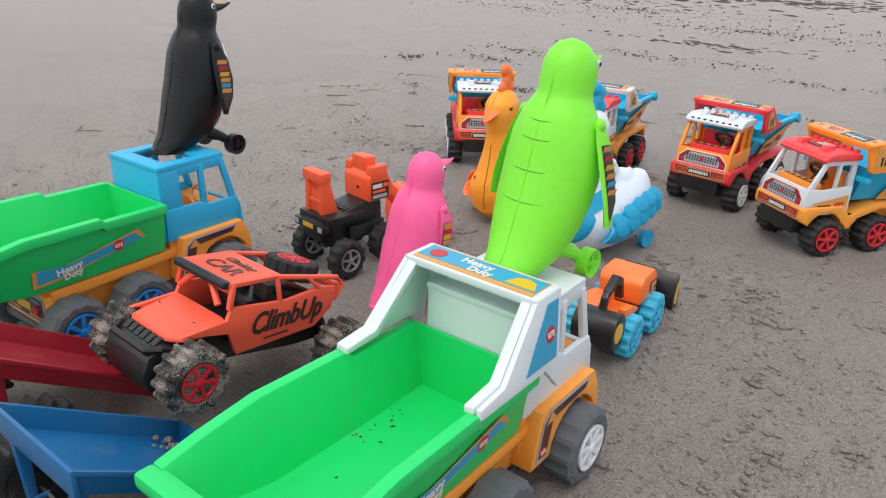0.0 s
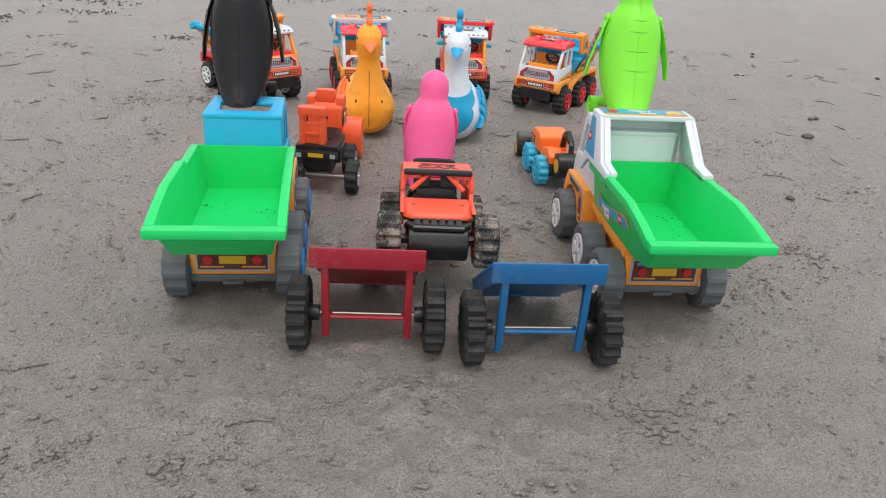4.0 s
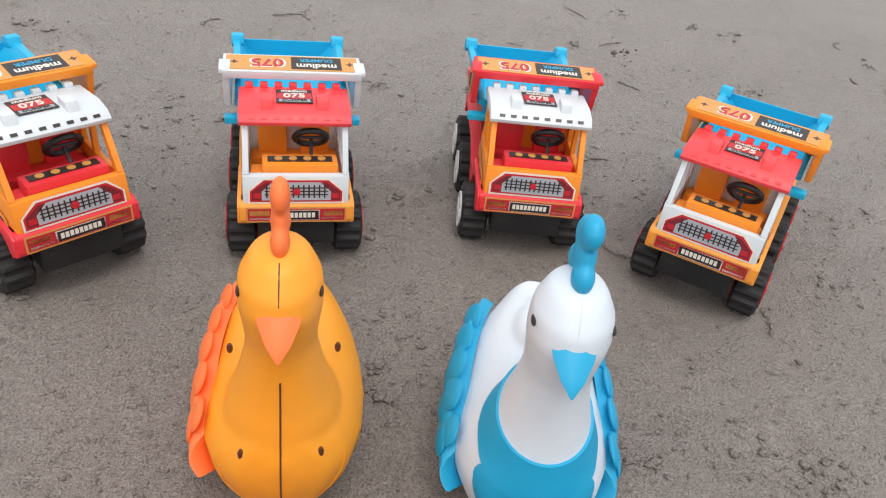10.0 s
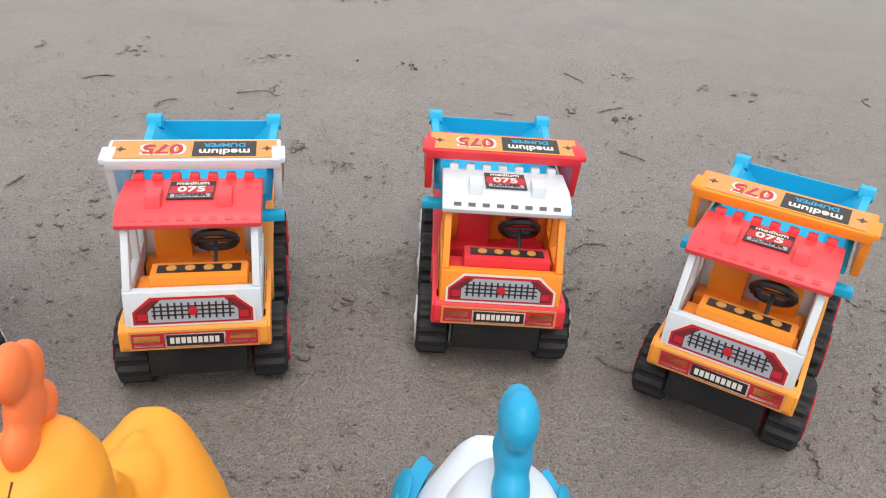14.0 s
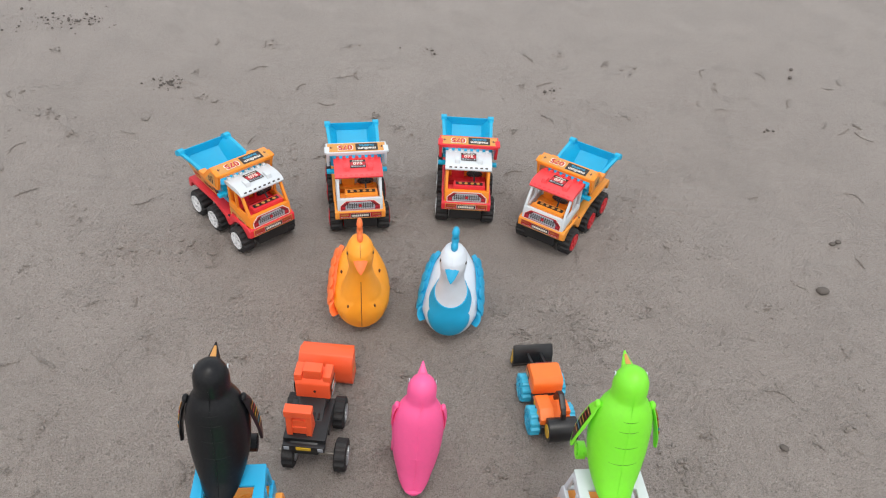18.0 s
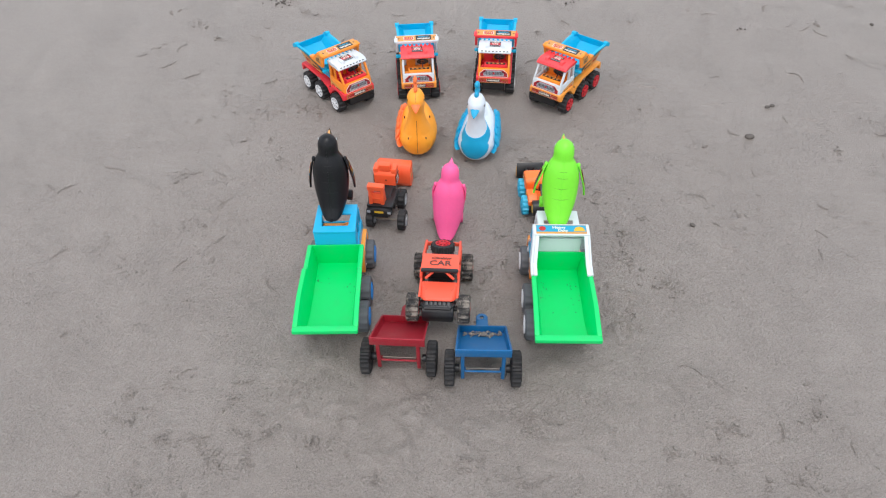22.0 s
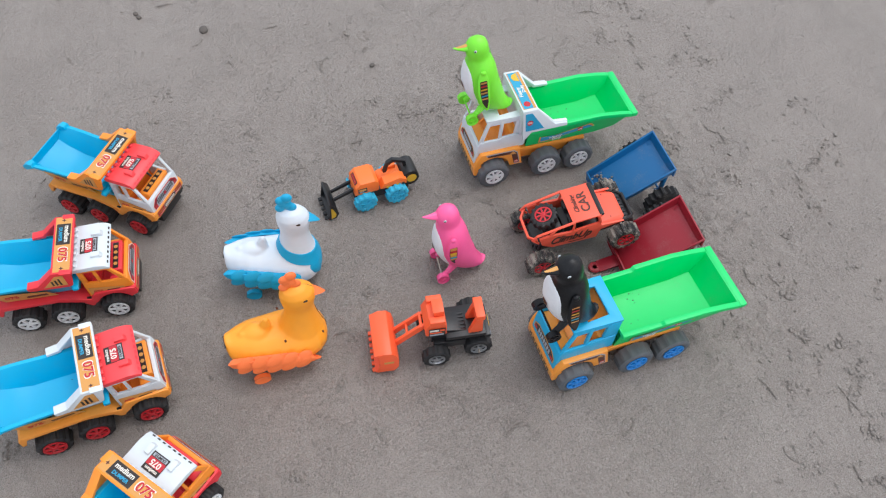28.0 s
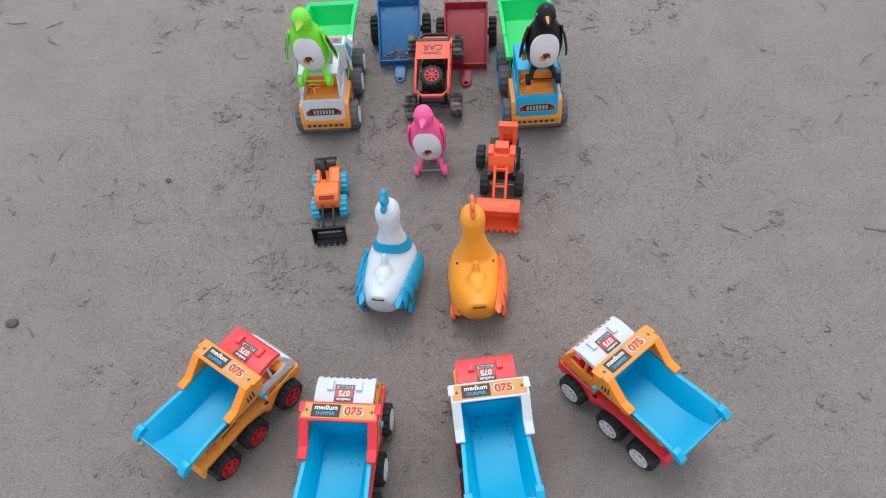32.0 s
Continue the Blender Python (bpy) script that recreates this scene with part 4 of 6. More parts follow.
def penguin(m, skin_mat, beak_mat, foot_mat, axle_mat, label, high, spread):
    """A wheeled penguin toy; height 1 before scaling, the beak towards +y, the tail behind. spread: how far the flippers stand off."""
    t = thing("toy_penguin", m @ Matrix.Scale(high, 4), label, "toy penguin", "toy penguins")
    spec = [(0.045, -0.300, 0.018, 0.020), (0.030, -0.285, 0.044, 0.036), (0.020, -0.255, 0.070, 0.052), (0.025, -0.215, 0.092, 0.080), (0.06, -0.17, 0.118, 0.115), (0.11, -0.11, 0.142, 0.140), (0.17, -0.075, 0.163, 0.160), (0.24, -0.045, 0.180, 0.172),
            (0.33, -0.02, 0.192, 0.182), (0.42, 0.0, 0.197, 0.182), (0.51, 0.005, 0.195, 0.173), (0.59, 0.0, 0.180, 0.158), (0.655, 0.0, 0.157, 0.140), (0.700, 0.0, 0.131, 0.122),
            (0.726, 0.005, 0.114, 0.111), (0.750, 0.008, 0.107, 0.109), (0.798, 0.012, 0.109, 0.114), (0.852, 0.014, 0.105, 0.111), (0.902, 0.010, 0.084, 0.091), (0.934, 0.006, 0.048, 0.055), (0.946, 0.004, 0.012, 0.015)]
    line_mat = {M_LIME: M_LIMELINE, M_JET: M_BLACK}.get(skin_mat, skin_mat)
    k = Kit()
    k.loft([oval(0, cy, z, rx, ry, 32) for z, cy, rx, ry in spec])
    body = part("body", k, skin_mat, t, smooth=50)

    def skin(u, z, off):
        i = max(j for j in range(4, len(spec)) if spec[j][0] <= z)
        i = min(i, len(spec) - 2)
        f = (z - spec[i][0]) / (spec[i + 1][0] - spec[i][0])
        cy, rx, ry = (spec[i][c] * (1 - f) + spec[i + 1][c] * f for c in (1, 2, 3))
        return Vector(((rx + off) * math.sin(u), cy + (ry + off) * math.cos(u), z))

    rows = []
    for i in range(17):
        v = i / 16
        w = 0.95 * max(0.03, 1 - abs(2 * v - 1) ** 3.2) ** 0.5
        rows.append([skin(w * (2 * j / 12 - 1), 0.11 + 0.575 * v, 0.009 if 0 < i < 16 and 0 < j < 12 else -0.004) for j in range(13)])
    belly = part("belly_panel", Kit().loft(rows, 0, caps=False, loop=False), M_CREAM, t, "matt white belly panel", smooth=60)
    for du, dz, w, h, mat in ((0.0, 0.0, 0.30, 0.034, M_PAPERTAN), (-0.05, 0.038, 0.20, 0.030, M_PAPERBROWN), (0.10, -0.036, 0.17, 0.028, M_PAPERYEL), (0.02, 0.004, 0.10, 0.018, M_PAPERDARK)):
        part("print", Kit().add([skin(du + a * w, 0.40 + dz + b * h, 0.0115 + 0.0012 * (mat in (M_PAPERBROWN, M_PAPERYEL)) + 0.0024 * (mat is M_PAPERDARK)) for a, b in ((-1, -0.6), (0.2, -1), (1, -0.3), (0.8, 0.7), (-0.1, 1), (-0.9, 0.6))], [(0, 1, 2, 3, 4, 5)]), mat, belly)
    turn = Matrix.Translation((0, 0.095, 0.852)) @ Matrix.Rotation(radians(-86), 4, "X")
    k = Kit()
    k.loft([[turn @ q for q in r] for r in (oval(0, 0.0, 0.0, 0.052, 0.034, 14), oval(0, 0.0, 0.05, 0.037, 0.025, 14), oval(0, -0.006, 0.10, 0.022, 0.016, 14), oval(0, -0.022, 0.15, 0.005, 0.005, 14))])
    beak = part("beak", k, skin_mat, t)
    part("beak_ridge", Kit().loft([[turn @ q for q in r] for r in (oval(0, -0.024, 0.01, 0.022, 0.014, 10), oval(0, -0.018, 0.06, 0.018, 0.011, 10), oval(0, -0.020, 0.12, 0.008, 0.006, 10))]), beak_mat, beak)
    for s in (-1, 1):
        eye = part("eye", Kit().ball((s * 0.0985, 0.052, 0.866), 0.006, 0.015, 0.016, 0, 14, 8), M_WHITE, t)
        part("pupil", Kit().ball((s * 0.1025, 0.054, 0.866), 0.0045, 0.009, 0.010, 0, 10, 6), M_PAPERDARK, eye)
        path = [(0.168, 0.01, 0.655), (0.196, 0.02, 0.58), (0.204 + 0.018 * spread, 0.03, 0.47), (0.200 + 0.040 * spread, 0.03, 0.37), (0.192 + 0.055 * spread, 0.02, 0.27)]
        rings, lab = [], []
        for (x, y, z), w in zip(path, (0.030, 0.056, 0.062, 0.050, 0.016)):
            rings.append([Vector((s * (x + 0.011 * c), y + w * q, z)) for c, q in ((1, -0.7), (1.0, 0.7), (0.2, 1), (-0.8, 0.6), (-0.8, -0.6), (0.2, -1))])
            lab.append([Vector((s * (x + 0.0125), y + w * q, z)) for q in (-0.62, 0.62)])
        fl = part("flipper", Kit().loft(rings).ball((s * 0.172, 0.01, 0.645), 0.022, 0.03, 0.03, 0, 12, 8), skin_mat, t, smooth=50)
        part("print", Kit().loft(lab[1:4] + [[(a + b) / 2 + (a - (a + b) / 2) * 0.4, (a + b) / 2 + (b - (a + b) / 2) * 0.4] for a, b in [((lab[4][0] * 0.7 + lab[3][0] * 0.3), (lab[4][1] * 0.7 + lab[3][1] * 0.3))]], 0, caps=False, loop=False), M_PAPERDARK, fl)
        for i, mat in enumerate((M_PAPERTAN, M_PAPERRED, M_PAPERYEL, M_PAPERTAN, M_PAPERBLUE, M_PAPERTAN)):
            f = 0.10 + 0.15 * i
            j = 1 + min(int(f * 2), 1)
            g = f * 2 - int(f * 2) if f < 1 else 1
            c = (Vector(path[j]) * (1 - g) + Vector(path[j + 1]) * g)
            part("print", Kit().box(-0.0006, 0.0006, -0.032, 0.032, -0.019, 0.019, at=Matrix.Translation((s * (c.x + 0.0135), c.y, c.z)) @ Matrix.Rotation(s * 0.12 * spread, 4, "Y")), mat, fl)
        part("leg", Kit().tube([(s * 0.08, 0.02, 0.13), (s * 0.118, 0.08, 0.11), (s * 0.134, 0.155, 0.064)], [0.042, 0.030, 0.024], 10), skin_mat, t)
        k = Kit().lathe([(-0.020, 0.044), (-0.026, 0.062), (0.026, 0.062), (0.020, 0.044), (0.010, 0.040), (0.010, 0.014), (0.028, 0.014), (0.028, 0.002)], 22)
        for a in range(4):
            k.box(0.008, 0.020, -0.007, 0.007, 0.0, 0.046, at=Matrix.Rotation(a * math.pi / 2, 4, "X"))
        part("wheel", k, foot_mat, t, at=Matrix.Translation((s * 0.160, 0.155, 0.062)) @ Matrix.Scale(s, 4, (1, 0, 0)))
    part("axle", Kit().tube([(-0.18, 0.155, 0.062), (0.18, 0.155, 0.062)], 0.008, 8), axle_mat, t)
    part("seam", Kit().tube([skin(math.pi, z, 0.0002) for z in (0.07, 0.12, 0.2, 0.3, 0.4, 0.5, 0.6, 0.7, 0.8, 0.88)], 0.0026, 5), skin_mat, body)
    for z, u in ((0.33, 0.5), (0.45, 0.4), (0.57, 0.35), (0.64, 0.3)) if line_mat is not skin_mat else ((0.30, 0.3),):
        part("mould_line", Kit().tube([skin(math.pi + a * u, z + 0.004 * a * a, 0.0) for a in (-1, -0.6, -0.2, 0.2, 0.6, 1)], [0.0006, 0.0016, 0.002, 0.002, 0.0016, 0.0006], 5), line_mat, body)
    return t


def melted(ob, voxel, rounds):
    """Fuses the closed lumps of a mesh into one skin with soft hollows where they meet."""
    r = ob.modifiers.new("fuse", "REMESH")
    r.mode, r.voxel_size, r.use_smooth_shade = "VOXEL", voxel, True
    q = ob.modifiers.new("soften", "SMOOTH")
    q.factor, q.iterations = 0.5, rounds
    bpy.context.view_layer.update()
    me = bpy.data.meshes.new_from_object(ob.evaluated_get(bpy.context.evaluated_depsgraph_get()))
    mat = ob.data.materials[0]
    ob.modifiers.clear()
    ob.data = me
    me.materials.clear()
    me.materials.append(mat)
    me.polygons.foreach_set("use_smooth", [True] * len(me.polygons))
    return ob


def bird(m, body_mat, wing_mat, bib_mat, label):
    """A wheeled bird toy: round chest, upright neck, comb, feathered wings and a small chick on a flat back. It looks towards +y; metres."""
    t = thing("toy_bird", m @ Matrix.Diagonal((1.04, 1.25, 1.07, 1)), label, "toy bird", "toy birds")
    # sections from the chest to the raised tail: place, middle, half width, depth below the middle, height above it
    secs = [(0.077, 0.064, 0.012, 0.016, 0.016), (0.071, 0.064, 0.034, 0.040, 0.038), (0.056, 0.064, 0.051, 0.055, 0.051), (0.032, 0.062, 0.062, 0.060, 0.054), (0.000, 0.060, 0.066, 0.060, 0.051), (-0.035, 0.059, 0.065, 0.057, 0.054),
            (-0.065, 0.061, 0.060, 0.051, 0.060), (-0.088, 0.068, 0.050, 0.047, 0.052), (-0.105, 0.076, 0.038, 0.040, 0.041), (-0.116, 0.090, 0.026, 0.026, 0.029), (-0.119, 0.095, 0.010, 0.010, 0.012)]
    rings = []
    for y, cz, rx, low, high in secs:
        r = []
        for i in range(32):
            a = 2 * math.pi * i / 32
            c, s = math.cos(a), math.sin(a)
            r.append(Vector((rx * (1 - 0.24 * max(0.0, s)) * math.copysign(abs(c) ** (0.9 if s < 0 or y > 0.04 else 0.66), c), y if y > 0 else y * 0.86, max(cz + (low if s < 0 else high) * s, 0.002))))
        rings.append(r)
    neck = [(0.060, 0.026, 0.054, 0.048), (0.085, 0.029, 0.048, 0.044), (0.103, 0.032, 0.0420, 0.0400), (0.120, 0.034, 0.0355, 0.0345), (0.138, 0.036, 0.0305, 0.0300), (0.156, 0.0375, 0.0265, 0.0270), (0.170, 0.0385, 0.0250, 0.0262), (0.188, 0.040, 0.0270, 0.0288), (0.205, 0.041, 0.0292, 0.0312), (0.221, 0.040, 0.0280, 0.0294), (0.236, 0.038, 0.0200, 0.0210), (0.243, 0.037, 0.008, 0.009)]
    k = Kit().loft(rings).loft([oval(0, y, z, rx, ry, 28) for z, y, rx, ry in neck])
    k.ball((0, -0.046, 0.112), 0.023, 0.026, 0.018, 0, 16, 10)
    k.ball((0, -0.026, 0.127), 0.0098, 0.011, 0.018, 0, 12, 8)
    k.ball((0, -0.023, 0.143), 0.0068, 0.0075, 0.009, 0, 10, 6)
    k.tube([(0, -0.064, 0.116), (0.004, -0.074, 0.122)], [0.009, 0.006], 8)
    body = melted(part("body", k, body_mat, t), 0.0030, 6)
    hull = BVHTree.FromPolygons([v.co for v in body.data.vertices], [tuple(q.vertices) for q in body.data.polygons])

    def on_body(x, z, off):
        """A point of the skin's front at x and z, stood off outwards."""
        p, nrm, _, _ = hull.ray_cast(Vector((x, 0.2, z)), Vector((0, -1, 0)))
        return Vector((x, 0.0, z)) if p is None else p + off * (nrm if nrm.y > 0 else -nrm)

    def disc(cz, a, up, down, off):
        """A smooth-edged patch on the chest, of half width a, reaching up and down from cz."""
        rows = []
        for i in range(13):
            r = i / 12
            rows.append([on_body(a * r * math.cos(w), cz + (up if math.sin(w) > 0 else down) * r * math.sin(w), off if r < 0.97 else -0.0008) for w in (2 * math.pi * q / 40 for q in range(40))])
        return Kit().loft(rows, caps=False)

    k = Kit()
    k.loft([[Vector((x * q, 0.064 + d, 0.208 + z * q - 0.62 * d)) for x, z in ((0.0165, 0.004), (0.008, 0.011), (-0.008, 0.011), (-0.0165, 0.004), (-0.008, -0.008), (0.008, -0.008))] for q, d in ((1, -0.004), (0.80, 0.007), (0.46, 0.017), (0.06, 0.024))])
    part("beak", k, wing_mat, t, smooth=45)
    for s in (-1, 1):
        part("eye", Kit().ball((s * 0.0265, 0.050, 0.215), 0.0018, 0.0048, 0.0030, 0, 12, 6), M_PAPERDARK, t)
    k = Kit()
    for dy, z, r in ((0.008, 0.246, 0.0100), (0.003, 0.276, 0.0105), (-0.007, 0.268, 0.0110), (-0.012, 0.246, 0.0090), (-0.001, 0.256, 0.0125)):
        k.ball((0, 0.034 + dy, z), 0.0080 if bib_mat else 0.0066, r, r * 1.15, 0, 14, 8)
    melted(part("comb", k, wing_mat, t, smooth=60), 0.0016, 3)
    if bib_mat:
        rows = []
        for zi in (-0.002, 0.0, 0.25, 0.5, 0.75, 1.0, 1.002):
            row = []
            for q in range(64):
                w = 2 * math.pi * q / 64
                front = 0.5 + 0.5 * math.sin(w)
                z = 0.122 - 0.048 * front + (0.020 + 0.014 * front) * zi
                p, nrm, _, _ = hull.ray_cast(Vector((0, 0.030, z)), Vector((math.cos(w), math.sin(w), 0)))
                row.append(p + Vector((math.cos(w), math.sin(w), 0)) * (0.0022 if 0 <= zi <= 1 else -0.001))
            rows.append(row)
        part("collar", Kit().loft(rows, caps=False), bib_mat, t, smooth=60)
        part("bib", disc(0.072, 0.0480, 0.024, 0.047, 0.0017), bib_mat, t, smooth=60)
    else:
        part("chest_line", Kit().tube([on_body(0.047 * math.sin(w), 0.066 - 0.040 * math.cos(w), 0.0) for w in (radians(q) for q in range(-100, 101, 10))], 0.0007, 5), body_mat, body)
        part("seam", Kit().tube([on_body(0, z, 0.0002) for z in (0.030, 0.042, 0.05, 0.06, 0.07, 0.08, 0.09, 0.10, 0.11, 0.12, 0.13, 0.14, 0.15)], 0.0007, 5), M_PAPERBROWN, body)
    part("head_seam", Kit().tube([on_body(0, z, 0.0) for z in (0.219, 0.225, 0.231, 0.236, 0.239)], 0.0005, 5), M_PAPERBROWN if bib_mat is None else body_mat, body)
    for s in (-1, 1):
        # wing: a thick curved leaf beside the flank, falling to the tail, with overlapping feather lobes
        folded = bib_mat is None and s < 0

        def leaf(v, w):
            """Outer side of the wing: v runs from its front to its tail, w from its lower to its upper edge."""
            if folded:
                y, z0, z1 = -0.036 - 0.040 * v, 0.040 - 0.010 * v, 0.070 - 0.020 * v
            else:
                y, z0, z1 = 0.046 - 0.144 * v, 0.020 + 0.024 * v, 0.080 + 0.022 * v
            mid, half = (z0 + z1) / 2, (z1 - z0) / 2 * max(0.02, math.sin(math.pi * (0.05 + 0.88 * v))) ** 0.55
            x = 0.0545 + 0.016 * math.sin(math.pi * (0.10 + 0.72 * w)) * math.sin(math.pi * (0.22 + 0.60 * v)) - (0.010 if folded else 0.020 * v * v - 0.006)
            return Vector((s * x, y - 0.014 * (w - 0.5), mid + half * (2 * w - 1)))
        rings = []
        for i in range(17):
            out = [leaf(i / 16, c / 8) for c in range(9)]
            rings.append(out + [p - Vector((s * 0.013 * (1 if 0 < i < 16 else 0.2), 0, 0)) for p in out[::-1]])
        wing = part("wing", Kit().loft(rings), wing_mat, t, smooth=60)
        for r in range(2):
            for c in range(5):
                p = leaf(0.12 + 0.170 * c + 0.05 * r, (0.93, 0.55)[r]) - Vector((s * 0.0016, 0, 0))
                part("feather", Kit().ball((0, 0, 0), 0.0034, 0.0180 if not folded else 0.008, 0.0130 if not folded else 0.007, 0, 14, 8, at=Matrix.Translation(p) @ Matrix.Rotation(s * radians(-26 + 16 * r), 4, "Y") @ Matrix.Rotation(radians(34), 4, "X")), wing_mat, wing)
        k = Kit().lathe([(-0.004, 0.010), (-0.005, 0.015), (0.005, 0.015), (0.004, 0.010), (0.002, 0.004), (0.002, 0.0005)], 18)
        part("wheel", k, wing_mat, t, at=Matrix.Translation((s * 0.060, -0.058, 0.015)))
    # the slot is a solid dark box; the opening's inner shade is its colour
    rump = hull.ray_cast(Vector((0, -0.3, 0.107)), Vector((0, 1, 0)))[0]
    part("slot", Kit().box(-0.014, 0.014, rump.y - 0.0006, rump.y + 0.006, 0.105, 0.109), M_PAPERDARK, body)
    if bib_mat is None:
        # brown lumps on the skin give the holes their inner shade
        for x, z in ((0.029, 0.084), (0.042, 0.112)):
            for s in (-1, 1):
                part("screw_hole", Kit().ball(on_body(s * x, z, -0.0008), 0.0026, 0.0022, 0.0050, 0, 10, 6), M_PAPERBROWN, body)
    return t


# ---- other vehicles ----
def crawler(m):
    """The coral off-road car; origin under its middle, its bonnet towards -y, the spare wheel lying behind the roof."""
    t = thing("toy_crawler_car", m, "coral red off-road toy car with sand-caked tyres, nose raised", "toy car")
    k = Kit()
    k.prism([(-0.118, 0.044), (-0.118, 0.066), (-0.095, 0.078), (0.085, 0.074), (0.108, 0.062), (0.108, 0.042), (0.06, 0.036), (-0.09, 0.034)], -0.034, 0.034)
    k.box(-0.030, 0.030, -0.020, 0.03, 0.072, 0.100)
    k.box(-0.032, 0.032, 0.034, 0.080, 0.070, 0.104)
    part("chassis", k, M_BLACK, t, bevel=0.002)
    # ribbed engine block and belly guard under the bonnet
    k = Kit()
    for x, w in ((-0.034, 0.009), (-0.0225, 0.009), (-0.011, 0.009), (0.0005, 0.009), (0.012, 0.009), (0.0235, 0.009)):
        k.prism([(-0.130, 0.060), (-0.133, 0.074), (-0.126, 0.082), (-0.100, 0.084), (-0.100, 0.060)], x, x + w)
    part("engine_rib", k, M_BLACK, t, bevel=0.0015)
    k = Kit()
    k.prism([(-0.128, 0.066), (-0.143, 0.054), (-0.147, 0.034), (-0.138, 0.014), (-0.105, 0.012), (-0.095, 0.066)], -0.042, 0.042)
    part("belly_guard", k, M_BLACK, t, bevel=0.006)
    part("bumper", Kit().tube([(-0.044, -0.105, 0.056), (-0.042, -0.130, 0.064), (-0.034, -0.142, 0.060), (0.034, -0.142, 0.060), (0.042, -0.130, 0.064), (0.044, -0.105, 0.056)], 0.0042, 8), M_BLACK, t)
    for y in (-0.107, 0.107):
        part("axle", Kit().tube([(-0.066, y, 0.038), (-0.02, y, 0.038), (-0.018, y, 0.046), (0.018, y, 0.046), (0.02, y, 0.038), (0.066, y, 0.038)], 0.007, 8), M_BLACK, t)
        for s in (-1, 1):
            part("shock", Kit().tube([(s * 0.040, y * 0.98, 0.042), (s * 0.034, y * 0.80, 0.084)], [0.006, 0.005], 8), M_BLACK, t)
    # shell: bonnet with chamfered sides, door panels, roof, cage bars
    k = Kit()
    k.loft([[Vector((x, y, z)) for x, z in ((-w - c, z0), (w + c, z0), (w + c, z1 - c), (w, z1), (-w, z1), (-w - c, z1 - c))] for y, w, c, z0, z1 in ((-0.122, 0.033, 0.001, 0.080, 0.085), (-0.119, 0.035, 0.004, 0.080, 0.090), (-0.107, 0.036, 0.013, 0.081, 0.096), (-0.066, 0.044, 0.009, 0.092, 0.107), (-0.060, 0.045, 0.008, 0.092, 0.108))])
    part("bonnet", k, M_CAR, t, bevel=0.0012)
    k = Kit()
    k.prism([(-0.062, 0.133), (0.004, 0.140), (0.010, 0.1465), (-0.062, 0.1400)], -0.0510, 0.0510)
    roof = part("roof", k, M_CAR, t, bevel=0.002)
    f = face_at((0, -0.025, 0.1435), (1, 0, 0), (0, 1, 0.092))
    part("lettering", letters("CAR", 0.030, M_PAPERBROWN, True), None, roof, at=f @ Matrix.Translation((0, -0.010, 0.0006)))
    part("lettering", letters("Climbing", 0.015, M_PAPERBROWN, True, 0.35), None, roof, at=f @ Matrix.Translation((0, 0.013, 0.0006)))
    k = Kit()
    for s in (-1, 1):
        k.prism([(-0.116, 0.078), (-0.060, 0.092), (-0.056, 0.108), (0.020, 0.110), (0.075, 0.124), (0.096, 0.122), (0.094, 0.092), (0.070, 0.066), (-0.042, 0.044), (-0.056, 0.074)], s * 0.0475, s * 0.0535)
        k.tube([(s * 0.051, -0.058, 0.106), (s * 0.049, -0.056, 0.138)], 0.0042, 6)
        k.tube([(s * 0.049, 0.004, 0.142), (s * 0.051, 0.012, 0.108)], 0.0034, 6)
        k.tube([(s * 0.049, 0.004, 0.143), (s * 0.048, 0.100, 0.134), (s * 0.048, 0.112, 0.122), (s * 0.048, 0.100, 0.100)], 0.0038, 6)
        k.tube([(s * 0.049, 0.050, 0.139), (s * 0.051, 0.070, 0.122)], 0.0034, 6)
        k.tube([(s * 0.012, -0.060, 0.136), (s * 0.038, -0.064, 0.108)], 0.0042, 6)
        k.box(s * 0.024, s * 0.046, -0.0600, -0.0560, 0.126, 0.133)
    k.loft([[Vector(p) for p in ((x, y, z), (x, y - 0.006, z), (x, y - 0.006, z - 0.012), (x, y, z - 0.012))] for x, y, z in ((-0.050, 0.106, 0.126), (-0.030, 0.122, 0.118), (0.030, 0.122, 0.118), (0.050, 0.106, 0.126))])
    k.tube([(-0.049, 0.004, 0.143), (0.049, 0.004, 0.143)], 0.0036, 6)
    cage = part("cage", k, M_CAR, t, bevel=0.0008)
    part("light_bar", Kit().box(-0.050, 0.050, -0.070, -0.058, 0.132, 0.1425), M_BLACK, roof, bevel=0.0042)
    for s in (-1, 1):
        f = face_at((s * 0.0545, 0.022, 0.088), (0, s, 0), (0, 0, 1))
        part("lettering", letters("ClimbUp", 0.029, M_PAPERDARK, True, 0.45), None, cage, at=f @ Matrix.Rotation(radians(9 * s), 4, "Z") @ Matrix.Diagonal((1.0, 1.4, 1.0, 1.0)))
        part("print", Kit().box(-0.018, 0.018, -0.0013, 0.0013, 0, 0.0004), M_PAPERDARK, cage, at=f @ Matrix.Translation((-0.012 * s, -0.024, 0)) @ Matrix.Rotation(radians(10 * s), 4, "Z"))
    for s in (-1, 1):
        part("seat", Kit().box(s * 0.008, s * 0.034, 0.004, 0.014, 0.08, 0.126).box(s * 0.008, s * 0.034, -0.020, 0.010, 0.08, 0.092), M_BLACK, t, bevel=0.003)
    for o in t.children:
        if o.name.startswith(("roof", "cage", "seat")):
            o.scale.z, o.location.z = 0.88, 0.0085
        if o.name.startswith(("bonnet", "engine_rib")):
            o.scale.z, o.location.z = 0.80, 0.0045
